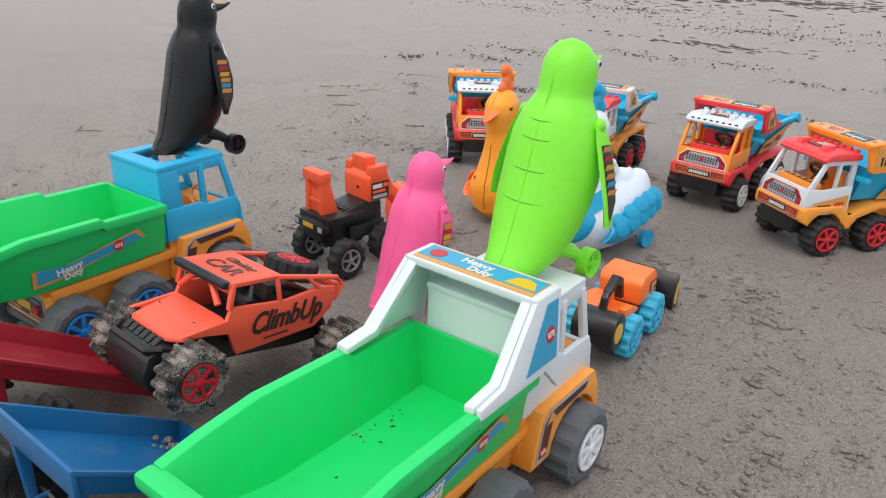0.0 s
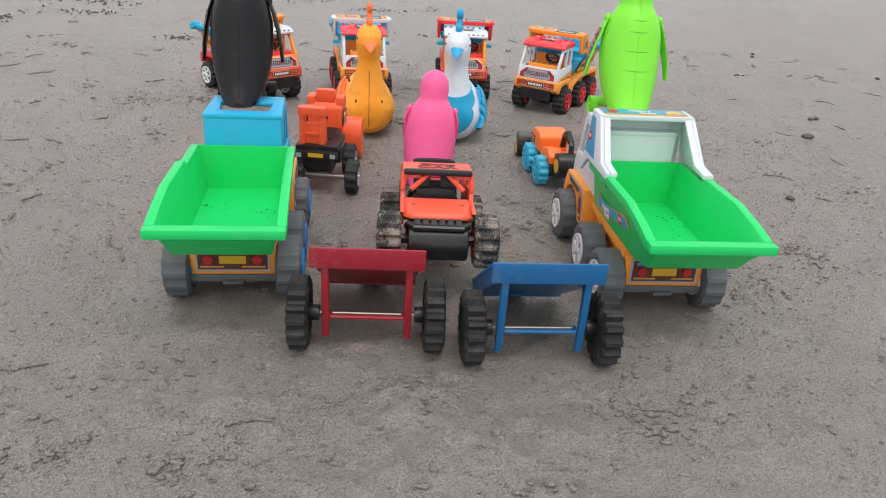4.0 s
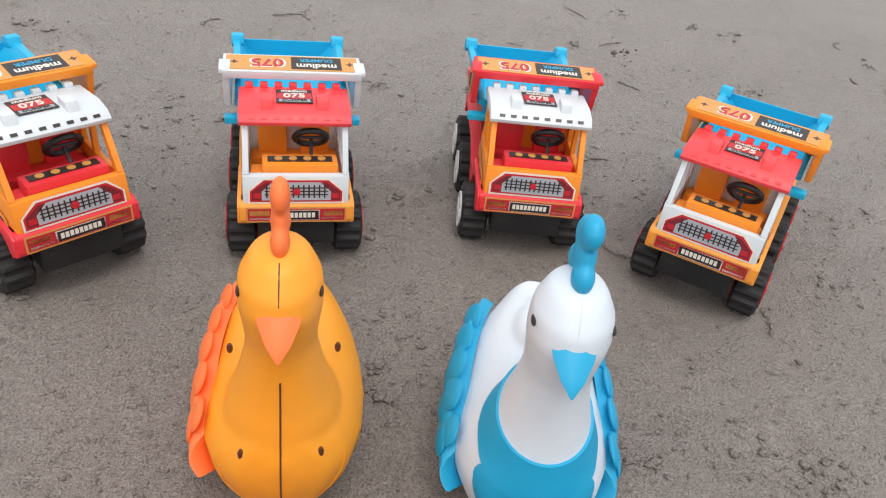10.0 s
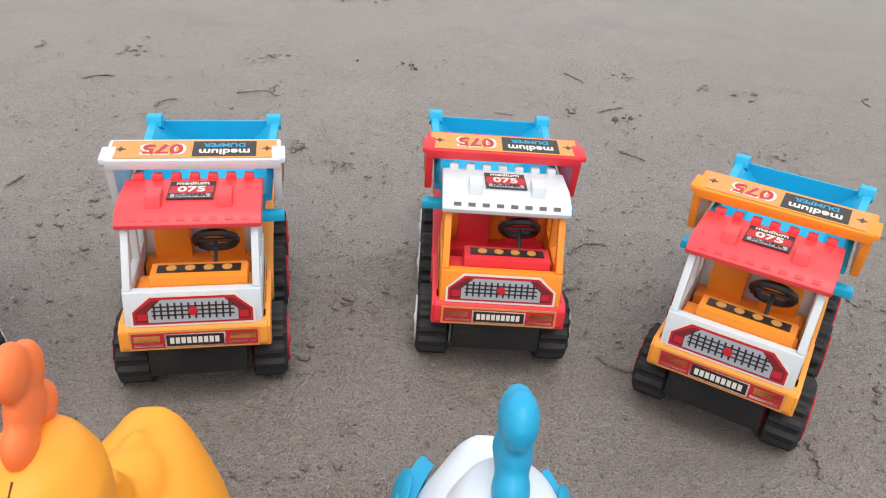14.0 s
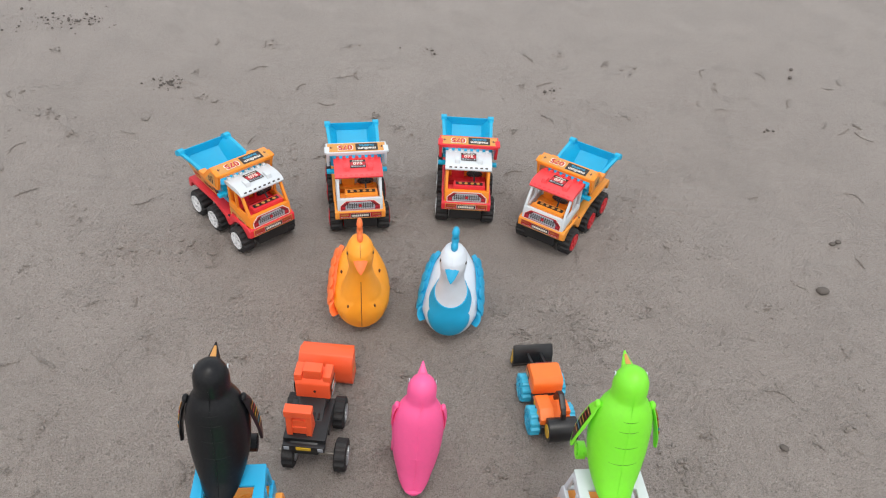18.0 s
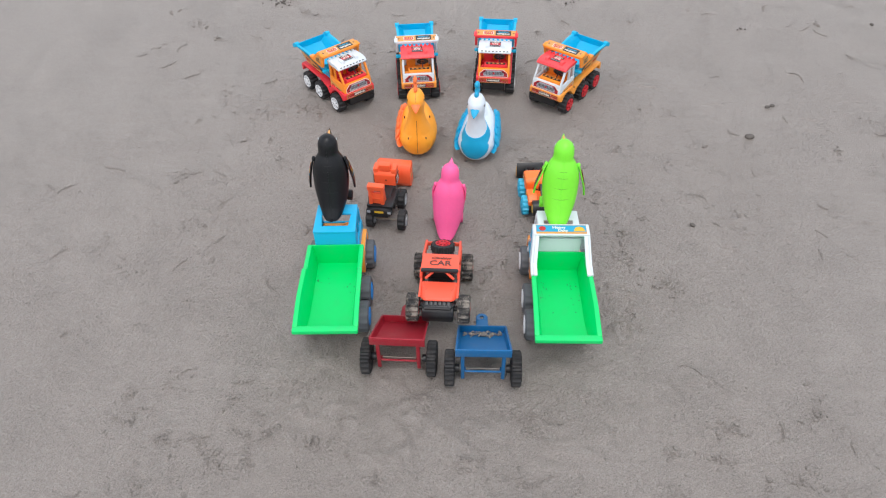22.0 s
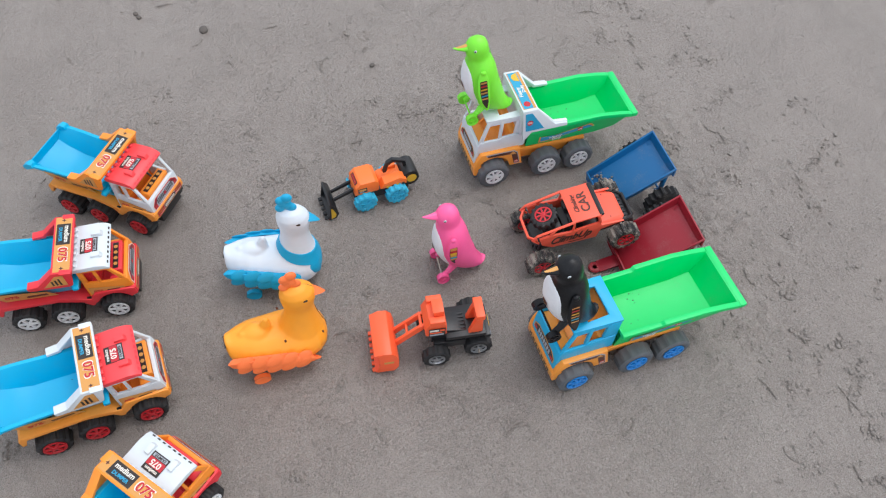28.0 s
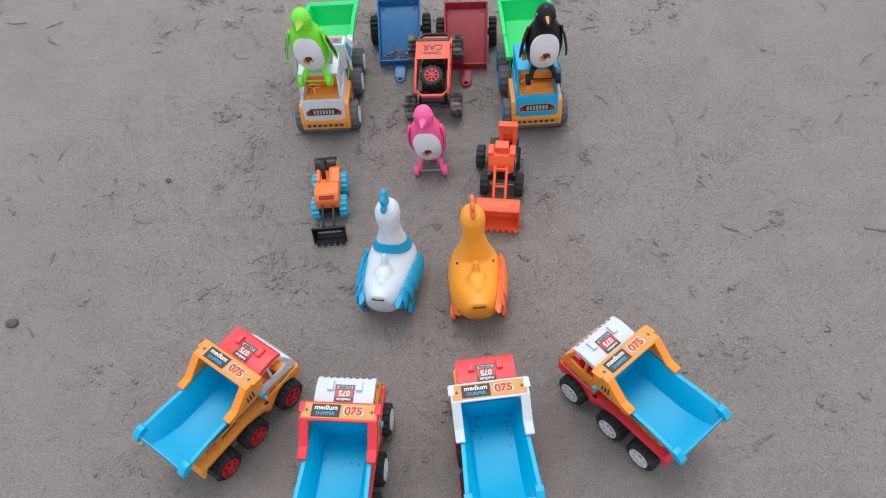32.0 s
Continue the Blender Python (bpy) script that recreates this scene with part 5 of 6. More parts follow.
    tyre, rim = tyre_mesh(0.039, 0.034, 15, 0.13, M_SANDTYRE, 0.55), rim_mesh(0.022, 0.032, M_RIMRED, 6)
    wheels(t, [(s * 0.0685, y, 0.038) for y in (-0.107, 0.107) for s in (-1, 1)], tyre, rim, "sand-caked lugged wheel")
    sp = part("spare_wheel", tyre_mesh(0.034, 0.024, 15, 0.10, M_TYRE, 0.6), None, t, "black spare wheel", at=Matrix.Translation((0, 0.066, 0.1265)) @ Matrix.Rotation(radians(-7), 4, "X") @ Matrix.Rotation(radians(90), 4, "Y"))
    part("rim", rim_mesh(0.0215, 0.024, M_RIMRED, 8), None, sp)
    return t


def trailer(m, mat, label):
    """A two-wheeled tray that leans on its drawbar; origin on the ground under the axle, the drawbar towards +y."""
    t = thing("toy_trailer", m, label, "toy trailer", "toy trailers")
    secs = [(-0.020, 0.0655, 0.158, 0.062, 0.130), (0.148, 0.0615, 0.041, 0.058, 0.013)]
    tray = part("tray", trough(secs, 0.0026, 0.0022, 0.006), mat, t, bevel=0.0015)
    part("rear_wall", Kit().prism([(-0.0225, 0.158), (-0.0185, 0.158), (-0.0170, 0.129), (-0.0225, 0.129)], -0.0675, 0.0675), mat, tray, bevel=0.0015)
    part("front_wall", Kit().prism([(0.150, 0.041), (0.146, 0.042), (0.140, 0.016), (0.145, 0.012)], -0.063, 0.063), mat, tray, bevel=0.0015)
    part("drawbar", Kit().prism([(0.140, 0.016), (0.142, 0.024), (0.196, 0.009), (0.196, 0.003)], -0.016, 0.016), mat, t, bevel=0.0015)
    k = Kit()
    k.lathe([(-0.003, 0.014), (-0.003, 0.006), (0.003, 0.006), (0.003, 0.014), (0.0, 0.016), (-0.003, 0.014)], 16, axis="z", at=Matrix.Translation((0, 0.204, 0.006)))
    part("hitch_eye", k, mat, t)
    for s in (-1, 1):
        part("leg", Kit().prism([(-0.019, 0.134), (-0.006, 0.124), (-0.007, 0.020), (-0.014, 0.020)], s * 0.045, s * 0.054), mat, t, bevel=0.002)
        part("hub", Kit().lathe([(s * 0.060, 0.010), (s * 0.074, 0.011), (s * 0.082, 0.007)], 14, at=Matrix.Translation((0, 0, 0.0465))), M_BLACK, t)
    part("axle", Kit().tube([(-0.086, 0, 0.0465), (0.086, 0, 0.0465)], 0.0018, 8), M_STEEL, t)
    part("axle_strut", Kit().tube([(-0.046, -0.010, 0.0465), (0.046, -0.010, 0.0465)], 0.003, 8).tube([(-0.046, -0.010, 0.0465), (-0.046, 0.002, 0.0465)], 0.003, 6).tube([(0.046, -0.010, 0.0465), (0.046, 0.002, 0.0465)], 0.003, 6), mat, t)
    for o in t.children:
        if not o.name.startswith(("hub", "axle")):
            o.scale = (1.04, 1.0, 0.93)
    tyre = tyre_mesh(0.0475, 0.026, 16, 0.15, M_DUSTTYRE, 0.48)
    rim = Kit().lathe([(-0.006, 0.023), (-0.007, 0.004), (0.007, 0.004), (0.006, 0.023)], 20).mesh("rim", M_BLACK)
    wheels(t, [(s * 0.085, 0, 0.0465) for s in (-1, 1)], tyre, rim, "lugged black wheel with dried sand")
    return t


def loader(m):
    """A red-orange front loader; origin under its middle, the bucket towards +y."""
    t = thing("toy_loader", m, "red-orange toy front loader on a black chassis, bucket down", "toy loader")
    k = Kit()
    k.prism([(-0.085, 0.045), (-0.085, 0.072), (-0.02, 0.082), (0.05, 0.095), (0.055, 0.050), (0.0, 0.030), (-0.06, 0.030)], -0.026, 0.026)
    k.box(-0.040, 0.040, -0.080, 0.020, 0.070, 0.080)
    part("chassis", k, M_BLACK, t, bevel=0.0015)
    for i in range(5):
        part("deck_rib", Kit().box(-0.020 + i * 0.009, -0.016 + i * 0.009, -0.030, 0.015, 0.080, 0.083), M_BLACK, t)
    part("rear_beam", Kit().box(-0.040, 0.040, -0.092, -0.078, 0.060, 0.072), M_BLACK, t, bevel=0.0015)
    for s in (-1, 1):
        part("step", Kit().box(s * 0.024, s * 0.038, -0.03, 0.05, 0.040, 0.060), M_BLACK, t, bevel=0.0015)
    part("tail_plate", Kit().box(-0.014, 0.014, -0.0935, -0.092, 0.064, 0.070), M_PAPERYEL, t)
    for s in (-1, 1):
        part("tail_print", Kit().box(s * 0.027, s * 0.037, -0.0932, -0.092, 0.063, 0.070), M_PAPERGREY, t)
        part("head_print", Kit().box(s * 0.014, s * 0.024, 0.0548, 0.0562, 0.074, 0.080), M_PAPERW, t)
    for y in (-0.063, 0.0455):
        part("axle", Kit().tube([(-0.055, y, 0.026), (0.055, y, 0.026)], 0.003, 8), M_STEEL, t)
    k = Kit()
    k.prism([(0.018, 0.088), (0.018, 0.122), (0.030, 0.136), (0.060, 0.132), (0.072, 0.112), (0.070, 0.088)], -0.034, 0.034)
    k.prism([(0.024, 0.130), (0.022, 0.152), (0.050, 0.150), (0.046, 0.130)], -0.018, 0.018)
    for s in (-1, 1):
        k.box(s * 0.020, s * 0.036, 0.022, 0.060, 0.120, 0.140)
    eng = part("engine_cover", k, M_LOADER, t, bevel=0.003)
    for s in (-1, 1):
        st = sticker(eng, face_at((s * 0.0362, 0.042, 0.104), (0, s, 0), (0, 0, 1)), 0.040, 0.026, M_PAPERDARK, marks=[(-0.018, 0.004, 0.004, 0.010, M_PAPERW), (0.007, 0.018, 0.004, 0.010, M_LOADER), (-0.018, 0.012, -0.003, 0.001, M_LOADER), (-0.018, 0.016, -0.011, -0.006, M_PAPERGREY)])
    part("exhaust_hole", Kit().lathe([(0.0165, 0.0025), (0.0182, 0.0025)], 10, axis="y", at=Matrix.Translation((0.004, 0, 0.106))), M_BLACK, t)
    # folded arm at the back
    k = Kit()
    for s in (-1, 1):
        k.prism([(-0.072, 0.078), (-0.036, 0.078), (-0.056, 0.136), (-0.070, 0.138)], s * 0.013 - 0.010, s * 0.024 - 0.010)
    k.box(-0.036, 0.016, -0.074, -0.052, 0.126, 0.140)
    k.box(-0.028, 0.008, -0.068, -0.060, 0.080, 0.112)
    k.box(-0.026, 0.006, -0.070, -0.056, 0.094, 0.099)
    k.box(-0.026, 0.006, -0.068, -0.056, 0.108, 0.114)
    part("rear_arm", k, M_LOADER, t, bevel=0.002)
    # front arms and bucket
    k = Kit()
    for s in (-1, 1):
        k.prism([(0.060, 0.104), (0.080, 0.108), (0.149, 0.056), (0.140, 0.042)], s * 0.012, s * 0.019)
        k.prism([(0.050, 0.118), (0.078, 0.108), (0.074, 0.098), (0.050, 0.108)], s * 0.012, s * 0.019)
    k.tube([(-0.02, 0.078, 0.104), (0.02, 0.078, 0.104)], 0.004, 8).tube([(-0.016, 0.112, 0.076), (0.016, 0.112, 0.076)], 0.0035, 8)
    part("loader_arm", k, M_LOADER, t, bevel=0.0015)
    k = Kit()
    out = [(0.200, 0.003), (0.152, 0.004), (0.141, 0.018), (0.139, 0.042), (0.144, 0.062), (0.156, 0.074), (0.176, 0.0765), (0.199, 0.069)]
    inn = [(0.199, 0.066), (0.176, 0.0735), (0.158, 0.071), (0.147, 0.060), (0.142, 0.042), (0.144, 0.020), (0.154, 0.008), (0.200, 0.006)]
    k.prism(out + inn, -0.055, 0.055)
    for s in (-1, 1):
        k.prism(out[1:-1] + [(0.190, 0.069), (0.186, 0.040), (0.196, 0.004)], s * 0.0535, s * 0.057)
    for i in range(7):
        k.box(-0.052 + i * 0.0158, -0.043 + i * 0.0158, 0.196, 0.207, 0.001, 0.006)
    b = part("bucket", k, M_LOADER, t, bevel=0.001)
    for s in (-1, 1):
        part("print", Kit().box(-0.012, 0.012, -0.004, 0.004, 0, 0.0004), M_PAPERTAN, b, at=face_at((s * 0.0572, 0.164, 0.040), (0, s, 0), (0, 0, 1)))
    for o in t.children:
        o.scale.z, o.scale.y, o.location.y = 1.17, 0.92, 0.016
    tyre, rim = tyre_mesh(0.033, 0.024, 12, 0.08, M_TYRE, 0.6), rim_mesh(0.0195, 0.025, M_CHROME, 5)
    wheels(t, [(-0.048, 0.058, 0.032), (0.046, 0.058, 0.032), (-0.034, -0.042, 0.032), (0.066, -0.042, 0.032)], tyre, rim)
    return t


def digger(m):
    """A small backhoe on cyan wheels; origin under its middle, the blade towards +y."""
    t = thing("toy_backhoe", m, "orange and black toy backhoe on bright cyan wheels", "toy digger")
    k = Kit()
    k.prism([(-0.066, 0.026), (-0.066, 0.046), (-0.02, 0.050), (0.055, 0.052), (0.060, 0.034), (0.02, 0.024)], -0.022, 0.022)
    part("chassis", k, M_BLACK, t, bevel=0.002)
    k = Kit()
    k.prism([(0.006, 0.050), (0.005, 0.078), (0.014, 0.088), (0.048, 0.088), (0.060, 0.074), (0.063, 0.050)], -0.025, 0.025)
    cab = part("cab", k, M_DIGGER, t, bevel=0.004)
    for s in (-1, 1):
        sticker(cab, face_at((s * 0.0252, 0.044, 0.066), (0, s, 0), (0, 0, 1)), 0.020, 0.014, M_PAPERDARK, marks=[(-0.008, 0.008, -0.001, 0.005, M_PAPERTAN), (-0.008, 0.003, -0.005, -0.003, M_PAPERGREY)])
    k = Kit()
    k.prism([(-0.062, 0.048), (-0.062, 0.062), (-0.045, 0.074), (-0.010, 0.066), (0.0, 0.050)], -0.024, -0.002)
    k.prism([(-0.062, 0.048), (-0.062, 0.056), (-0.010, 0.056), (0.0, 0.050)], -0.002, 0.026)
    k.prism([(-0.050, 0.056), (-0.050, 0.068), (-0.020, 0.062), (-0.016, 0.056)], 0.018, 0.026)
    st = sticker(cab, face_at((0, 0.0548, 0.0805), (-1, 0, 0), (0, -0.012, 0.014)), 0.030, 0.009, M_PAPERDARK, marks=[(-0.013, 0.013, -0.003, 0.003, M_PAPERRED), (-0.011, 0.011, -0.001, 0.001, M_PAPERTAN)])
    turret = part("turret", k, M_DIGGER, t, bevel=0.002)
    for i in range(4):
        part("print", Kit().box(-0.0247, -0.0240, -0.056 + i * 0.012, -0.050 + i * 0.012, 0.050, 0.056), M_PAPERYEL if i % 2 else M_PAPERDARK, turret)
    k = Kit()
    k.prism([(-0.016, 0.062), (-0.026, 0.090), (-0.040, 0.098), (-0.064, 0.086), (-0.062, 0.079), (-0.040, 0.088), (-0.030, 0.082), (-0.024, 0.062)], 0.004, 0.014)
    k.prism([(-0.060, 0.088), (-0.070, 0.080), (-0.074, 0.050), (-0.066, 0.050)], 0.005, 0.013)
    part("boom", k, M_BLACK, t, bevel=0.0015)
    k = Kit()
    k.loft([[Vector((x, -0.074 + 0.020 * math.cos(a), 0.046 + 0.022 * math.sin(a))) for a in (radians(q) for q in range(20, 331, 28))] for x in (-0.018, 0.034)])
    bk = part("bucket", k, M_BLACK, t, bevel=0.001)
    for x in (-0.0185, 0.0345):
        part("print", Kit().lathe([(x - 0.0005, 0.012), (x + 0.0005, 0.012)], 12, at=Matrix.Translation((0, -0.076, 0.046))), M_PAPERYEL, bk)
    k = Kit()
    for s in (-1, 1):
        k.prism([(0.030, 0.058), (0.044, 0.064), (0.092, 0.044), (0.090, 0.036)], s * 0.010, s * 0.015)
    part("blade_arm", k, M_BLACK, t, bevel=0.001)
    k = Kit()
    k.prism([(0.112, 0.002), (0.094, 0.004), (0.088, 0.018), (0.092, 0.040), (0.104, 0.054), (0.107, 0.052), (0.097, 0.038), (0.093, 0.018), (0.098, 0.008), (0.112, 0.005)], -0.037, 0.037)
    for s in (-1, 1):
        k.prism([(0.112, 0.002), (0.094, 0.004), (0.088, 0.018), (0.092, 0.040), (0.104, 0.054)], s * 0.036, s * 0.039)
    for i in range(5):
        k.box(-0.034 + i * 0.0145, -0.026 + i * 0.0145, 0.110, 0.120, 0.001, 0.005)
    bl = part("blade", k, M_BLACK, t, bevel=0.0008)
    part("print", Kit().box(-0.028, 0.028, -0.0035, 0.0035, 0, 0.0006), M_PAPERGREY, bl, at=face_at((0, 0.0938, 0.022), (-1, 0, 0), (0, 0.05, 1)))
    for s in (-1, 1):
        part("print", Kit().prism([(0.106, 0.006), (0.096, 0.010), (0.094, 0.020), (0.100, 0.040), (0.104, 0.044)], s * 0.0391, s * 0.0395), M_PAPERYEL, bl)
    for o in t.children:
        o.scale = (1.30 if o.name.startswith(("cab", "turret", "chassis")) else 1.14, 1.18, 1.18 if o.name.startswith(("boom", "bucket")) else 1.08)
        if o.name.startswith("blade"):
            o.location.y = 0.016
        if o.name.startswith("cab"):
            o.location.y = -0.004
    tyre, rim = tyre_mesh(0.031, 0.022, 12, 0.12, M_CYAN, 0.62), rim_mesh(0.020, 0.023, M_CYAN, 6)
    wheels(t, [(s * 0.037, y, 0.030) for y in (-0.042, 0.044) for s in (-1, 1)], tyre, rim, "cyan plastic wheel")
    return t


# ---- the set-up on the sand ----
BLUE_TIPPER, WHITE_TIPPER = pose(-0.2654, -0.2437, 0, 0, 0, 5.0), pose(0.3508, -0.2286, 0, 0, 0, 3.4)
SMALL_TIPPERS = [pose(-0.3840, 0.6127, 0, 0, 0, -137.1), pose(-0.1389, 0.6849, 0, 0, 0, -170.9), pose(0.1472, 0.7398, 0, 0, 0, 178.9), pose(0.3672, 0.6501, 0, 0, 0, 147.7)]
big_truck(BLUE_TIPPER, M_BLUECAB, M_RIMBLUE, "large toy tipper with green bed, blue cab and orange chassis", False)
big_truck(WHITE_TIPPER, M_WHITE, M_RIMWHITE, "large toy tipper with green bed, white cab and roll bar", True)

small_truck(SMALL_TIPPERS[0], M_CABOR, M_WHITE, M_RED, M_CABOR, M_RED, M_RIMWHITE, "small toy tipper, orange cab and bar, white roof, red chassis")
small_truck(SMALL_TIPPERS[1], M_WHITE, M_ROOFRED, M_ORANGE, M_WHITE, M_CABOR, M_RIMRED, "small toy tipper, white cab and bar, red roof, yellow chassis")
small_truck(SMALL_TIPPERS[2], M_CABOR, M_WHITE, M_RED, M_RED, M_RED, M_RIMWHITE, "small toy tipper, orange cab, white roof, red chassis and bar")
small_truck(SMALL_TIPPERS[3], M_WHITE, M_ROOFRED, M_ORANGE, M_CABOR, M_CABOR, M_RIMRED, "small toy tipper, white cab, red roof, yellow chassis, orange bar")

penguin(pose(0.0300, -0.068, 0.006, -5.5, 2.5, 0), M_PINK, M_PINK2, M_PINK, M_STEEL, "pink plastic toy penguin with white belly, standing on the sand", 0.249, -0.5)
penguin(pose(-0.2770, -0.2200, 0.2060, -5, 0, 4), M_JET, M_PAPERTAN, M_JET, M_JET, "black plastic toy penguin with white belly on a truck roof", 0.249, 1.0)
penguin(pose(0.3485, -0.2146, 0.2105, -6.5, 1, 1), M_LIME, M_PAPERTAN, M_LIME, M_LIME, "lime green toy penguin with white belly on a truck roof", 0.249, 1.5)

bird(pose(-0.1084, 0.3676, 0, 0, 0, 185.8), M_DUCK, M_DUCKWING, None, "amber yellow plastic toy bird with orange comb, beak and wings")
bird(pose(0.1045, 0.3509, 0, 0, 0, 174.2), M_BIRDWHITE, M_BIRDBLUE, M_BIRDBLUE, "white plastic toy bird with blue bib, comb, beak and wings")

crawler(pose(0.0375, -0.384, 0.0288, -13.9, 0, 0.8))
trailer(pose(-0.0515, -0.616, 0, 0, 0, 1), M_MAROON, "maroon metal toy trailer with a tilted empty tray")
BLUE_TRAILER = pose(0.1660, -0.636, 0, 0, 0, 3)
trailer(BLUE_TRAILER, M_DEEPBLUE, "deep blue metal toy trailer with sand clods in its tray")
loader(pose(-0.1740, -0.022, 0, 0, 0, -4))
digger(pose(0.3030, 0.077, 0, 0, 0, 7))

# ---- sand clods, pellets and marks on the beach ----
def lumps(name, spots, material, label, category, flat=0.6, long=1.0):
    """Many small irregular lumps as one object: spots of (x, y, size)."""
    rs = np.random.RandomState(11)
    g = (1 + 5 ** 0.5) / 2
    base = np.array([(-1, g, 0), (1, g, 0), (-1, -g, 0), (1, -g, 0), (0, -1, g), (0, 1, g), (0, -1, -g), (0, 1, -g), (g, 0, -1), (g, 0, 1), (-g, 0, -1), (-g, 0, 1)], float) / 1.9
    tri = np.array([0, 11, 5, 0, 5, 1, 0, 1, 7, 0, 7, 10, 0, 10, 11, 1, 5, 9, 5, 11, 4, 11, 10, 2, 10, 7, 6, 7, 1, 8, 3, 9, 4, 3, 4, 2, 3, 2, 6, 3, 6, 8, 3, 8, 9, 4, 9, 5, 2, 4, 11, 6, 2, 10, 8, 6, 7, 9, 8, 1]).reshape(-1, 3)
    spots = np.array(spots)
    n = len(spots)
    ground = sand_height(spots[:, 0], spots[:, 1])
    shape = base[None] * rs.uniform(0.6, 1.35, (n, 12, 1)) * np.stack([rs.uniform(0.7, 1.4, n) * long, rs.uniform(0.7, 1.4, n), rs.uniform(0.45, 0.95, n) * flat / 0.6], -1)[:, None]
    co = shape * spots[:, 2][:, None, None] * 0.5
    co[..., 0] += spots[:, 0][:, None]
    co[..., 1] += spots[:, 1][:, None]
    co[..., 2] += (ground + spots[:, 2] * 0.10)[:, None]
    faces = (tri[None] + 12 * np.arange(n)[:, None, None]).reshape(-1, 3)
    me = bpy.data.meshes.new(name)
    me.vertices.add(12 * n)
    me.vertices.foreach_set("co", co.ravel())
    me.loops.add(3 * len(faces))
    me.loops.foreach_set("vertex_index", faces.ravel())
    me.polygons.add(len(faces))
    me.polygons.foreach_set("loop_start", np.arange(0, 3 * len(faces), 3))
    me.update()
    me.validate()
    me.materials.append(material)
    return tagged(new(name, me), label, category, kind="stuff")


def cluster(x, y, r, n, lo, hi, rs, stretch=1.0, turn=0.0):
    a, d = rs.uniform(0, 2 * math.pi, n), np.abs(rs.normal(0, 0.5, n)) * r
    u, v = d * np.cos(a) * stretch, d * np.sin(a)
    size = lo + (hi - lo) * rs.rand(n) ** 3
    return list(zip(x + u * math.cos(turn) - v * math.sin(turn), y + u * math.sin(turn) + v * math.cos(turn), size))


rs = np.random.RandomState(5)
clods = []
for sx, sy, r, a in SCUFFS:
    clods += cluster(sx, sy, r * 1.2, int(90 * a), 0.002, 0.010, rs)
# clumps beside and behind the toys: x, y, radius
for x, y, r in [(0.57, -0.04, 0.05), (0.585, -0.18, 0.04), (0.71, -0.29, 0.06), (0.575, -0.41, 0.05), (1.0, -0.68, 0.06), (0.27, -0.76, 0.05), (-0.36, -0.84, 0.03), (-0.39, -0.92, 0.04), (-0.60, -0.87, 0.04),
                (-0.74, -0.75, 0.03), (0.28, -0.74, 0.05), (0.92, -0.86, 0.05), (0.96, -0.96, 0.05), (0.60, -1.03, 0.05), (0.28, 0.30, 0.04), (0.68, -0.26, 0.05), (-0.20, -0.85, 0.06)]:
    clods += cluster(x, y, r, 40, 0.002, 0.011, rs, 1.5, rs.uniform(0, 3))
for x, y, r in [(0.17, -0.23, 0.04), (0.26, -0.13, 0.04), (0.14, 0.43, 0.04), (0.46, 0.29, 0.05), (-0.59, 0.255, 0.06), (-0.31, 0.02, 0.05), (-0.55, 0.555, 0.06), (0.80, 0.626, 0.06), (0.64, 0.03, 0.04), (0.39, 0.35, 0.04),
                (0.22, 0.37, 0.04), (0.70, 0.65, 0.05), (0.19, -0.09, 0.04), (-0.30, 0.05, 0.04), (-0.95, 0.46, 0.06), (-0.88, 0.665, 0.05), (-0.42, 0.39, 0.05), (-0.37, 0.20, 0.04), (0.58, 0.67, 0.07), (-0.07, 0.50, 0.05)]:
    clods += cluster(x, y, r, 26, 0.002, 0.010, rs, 1.6, rs.uniform(0, 3))
# crumbs everywhere
clods += [(x, y, 0.0018 + 0.004 * q ** 4) for x, y, q in zip(rs.uniform(-1.5, 1.8, 1600), rs.uniform(-1.3, 1.9, 1600), rs.rand(1600))]
clods += [(x, y, 0.0014 + 0.0034 * q ** 3) for x, y, q in zip(rs.normal(0.08, 0.75, 26000), rs.normal(0.0, 0.75, 26000), rs.rand(26000))]
# short worm casts: curved rows of crumbs
for i in range(120):
    x, y, a, bend = rs.uniform(-1.5, 1.9), rs.uniform(-1.2, 1.8), rs.uniform(0, 6.3), rs.uniform(-60, 60)
    for j in range(rs.randint(8, 22)):
        clods.append((x, y, rs.uniform(0.003, 0.0075)))
        x, y, a = x + 0.0035 * math.cos(a), y + 0.0035 * math.sin(a), a + radians(bend) * 0.12
for i in range(70):
    clods += cluster(rs.uniform(-1.4, 1.9), rs.uniform(-1.2, 1.8), rs.uniform(0.015, 0.05), 16, 0.003, 0.012, rs, 2.0, rs.uniform(0, 3))
for i in range(40):      # trodden sand behind the trailers
    clods += cluster(rs.normal(0.15, 0.45), rs.uniform(-1.25, -0.68), rs.uniform(0.02, 0.06), 18, 0.003, 0.011, rs, 2.2, rs.uniform(-1.2, 0.2))
lumps("sand_clods", clods, M_SAND, "small clods and crumbs of wet sand", "sand clods", 0.42, 1.3)

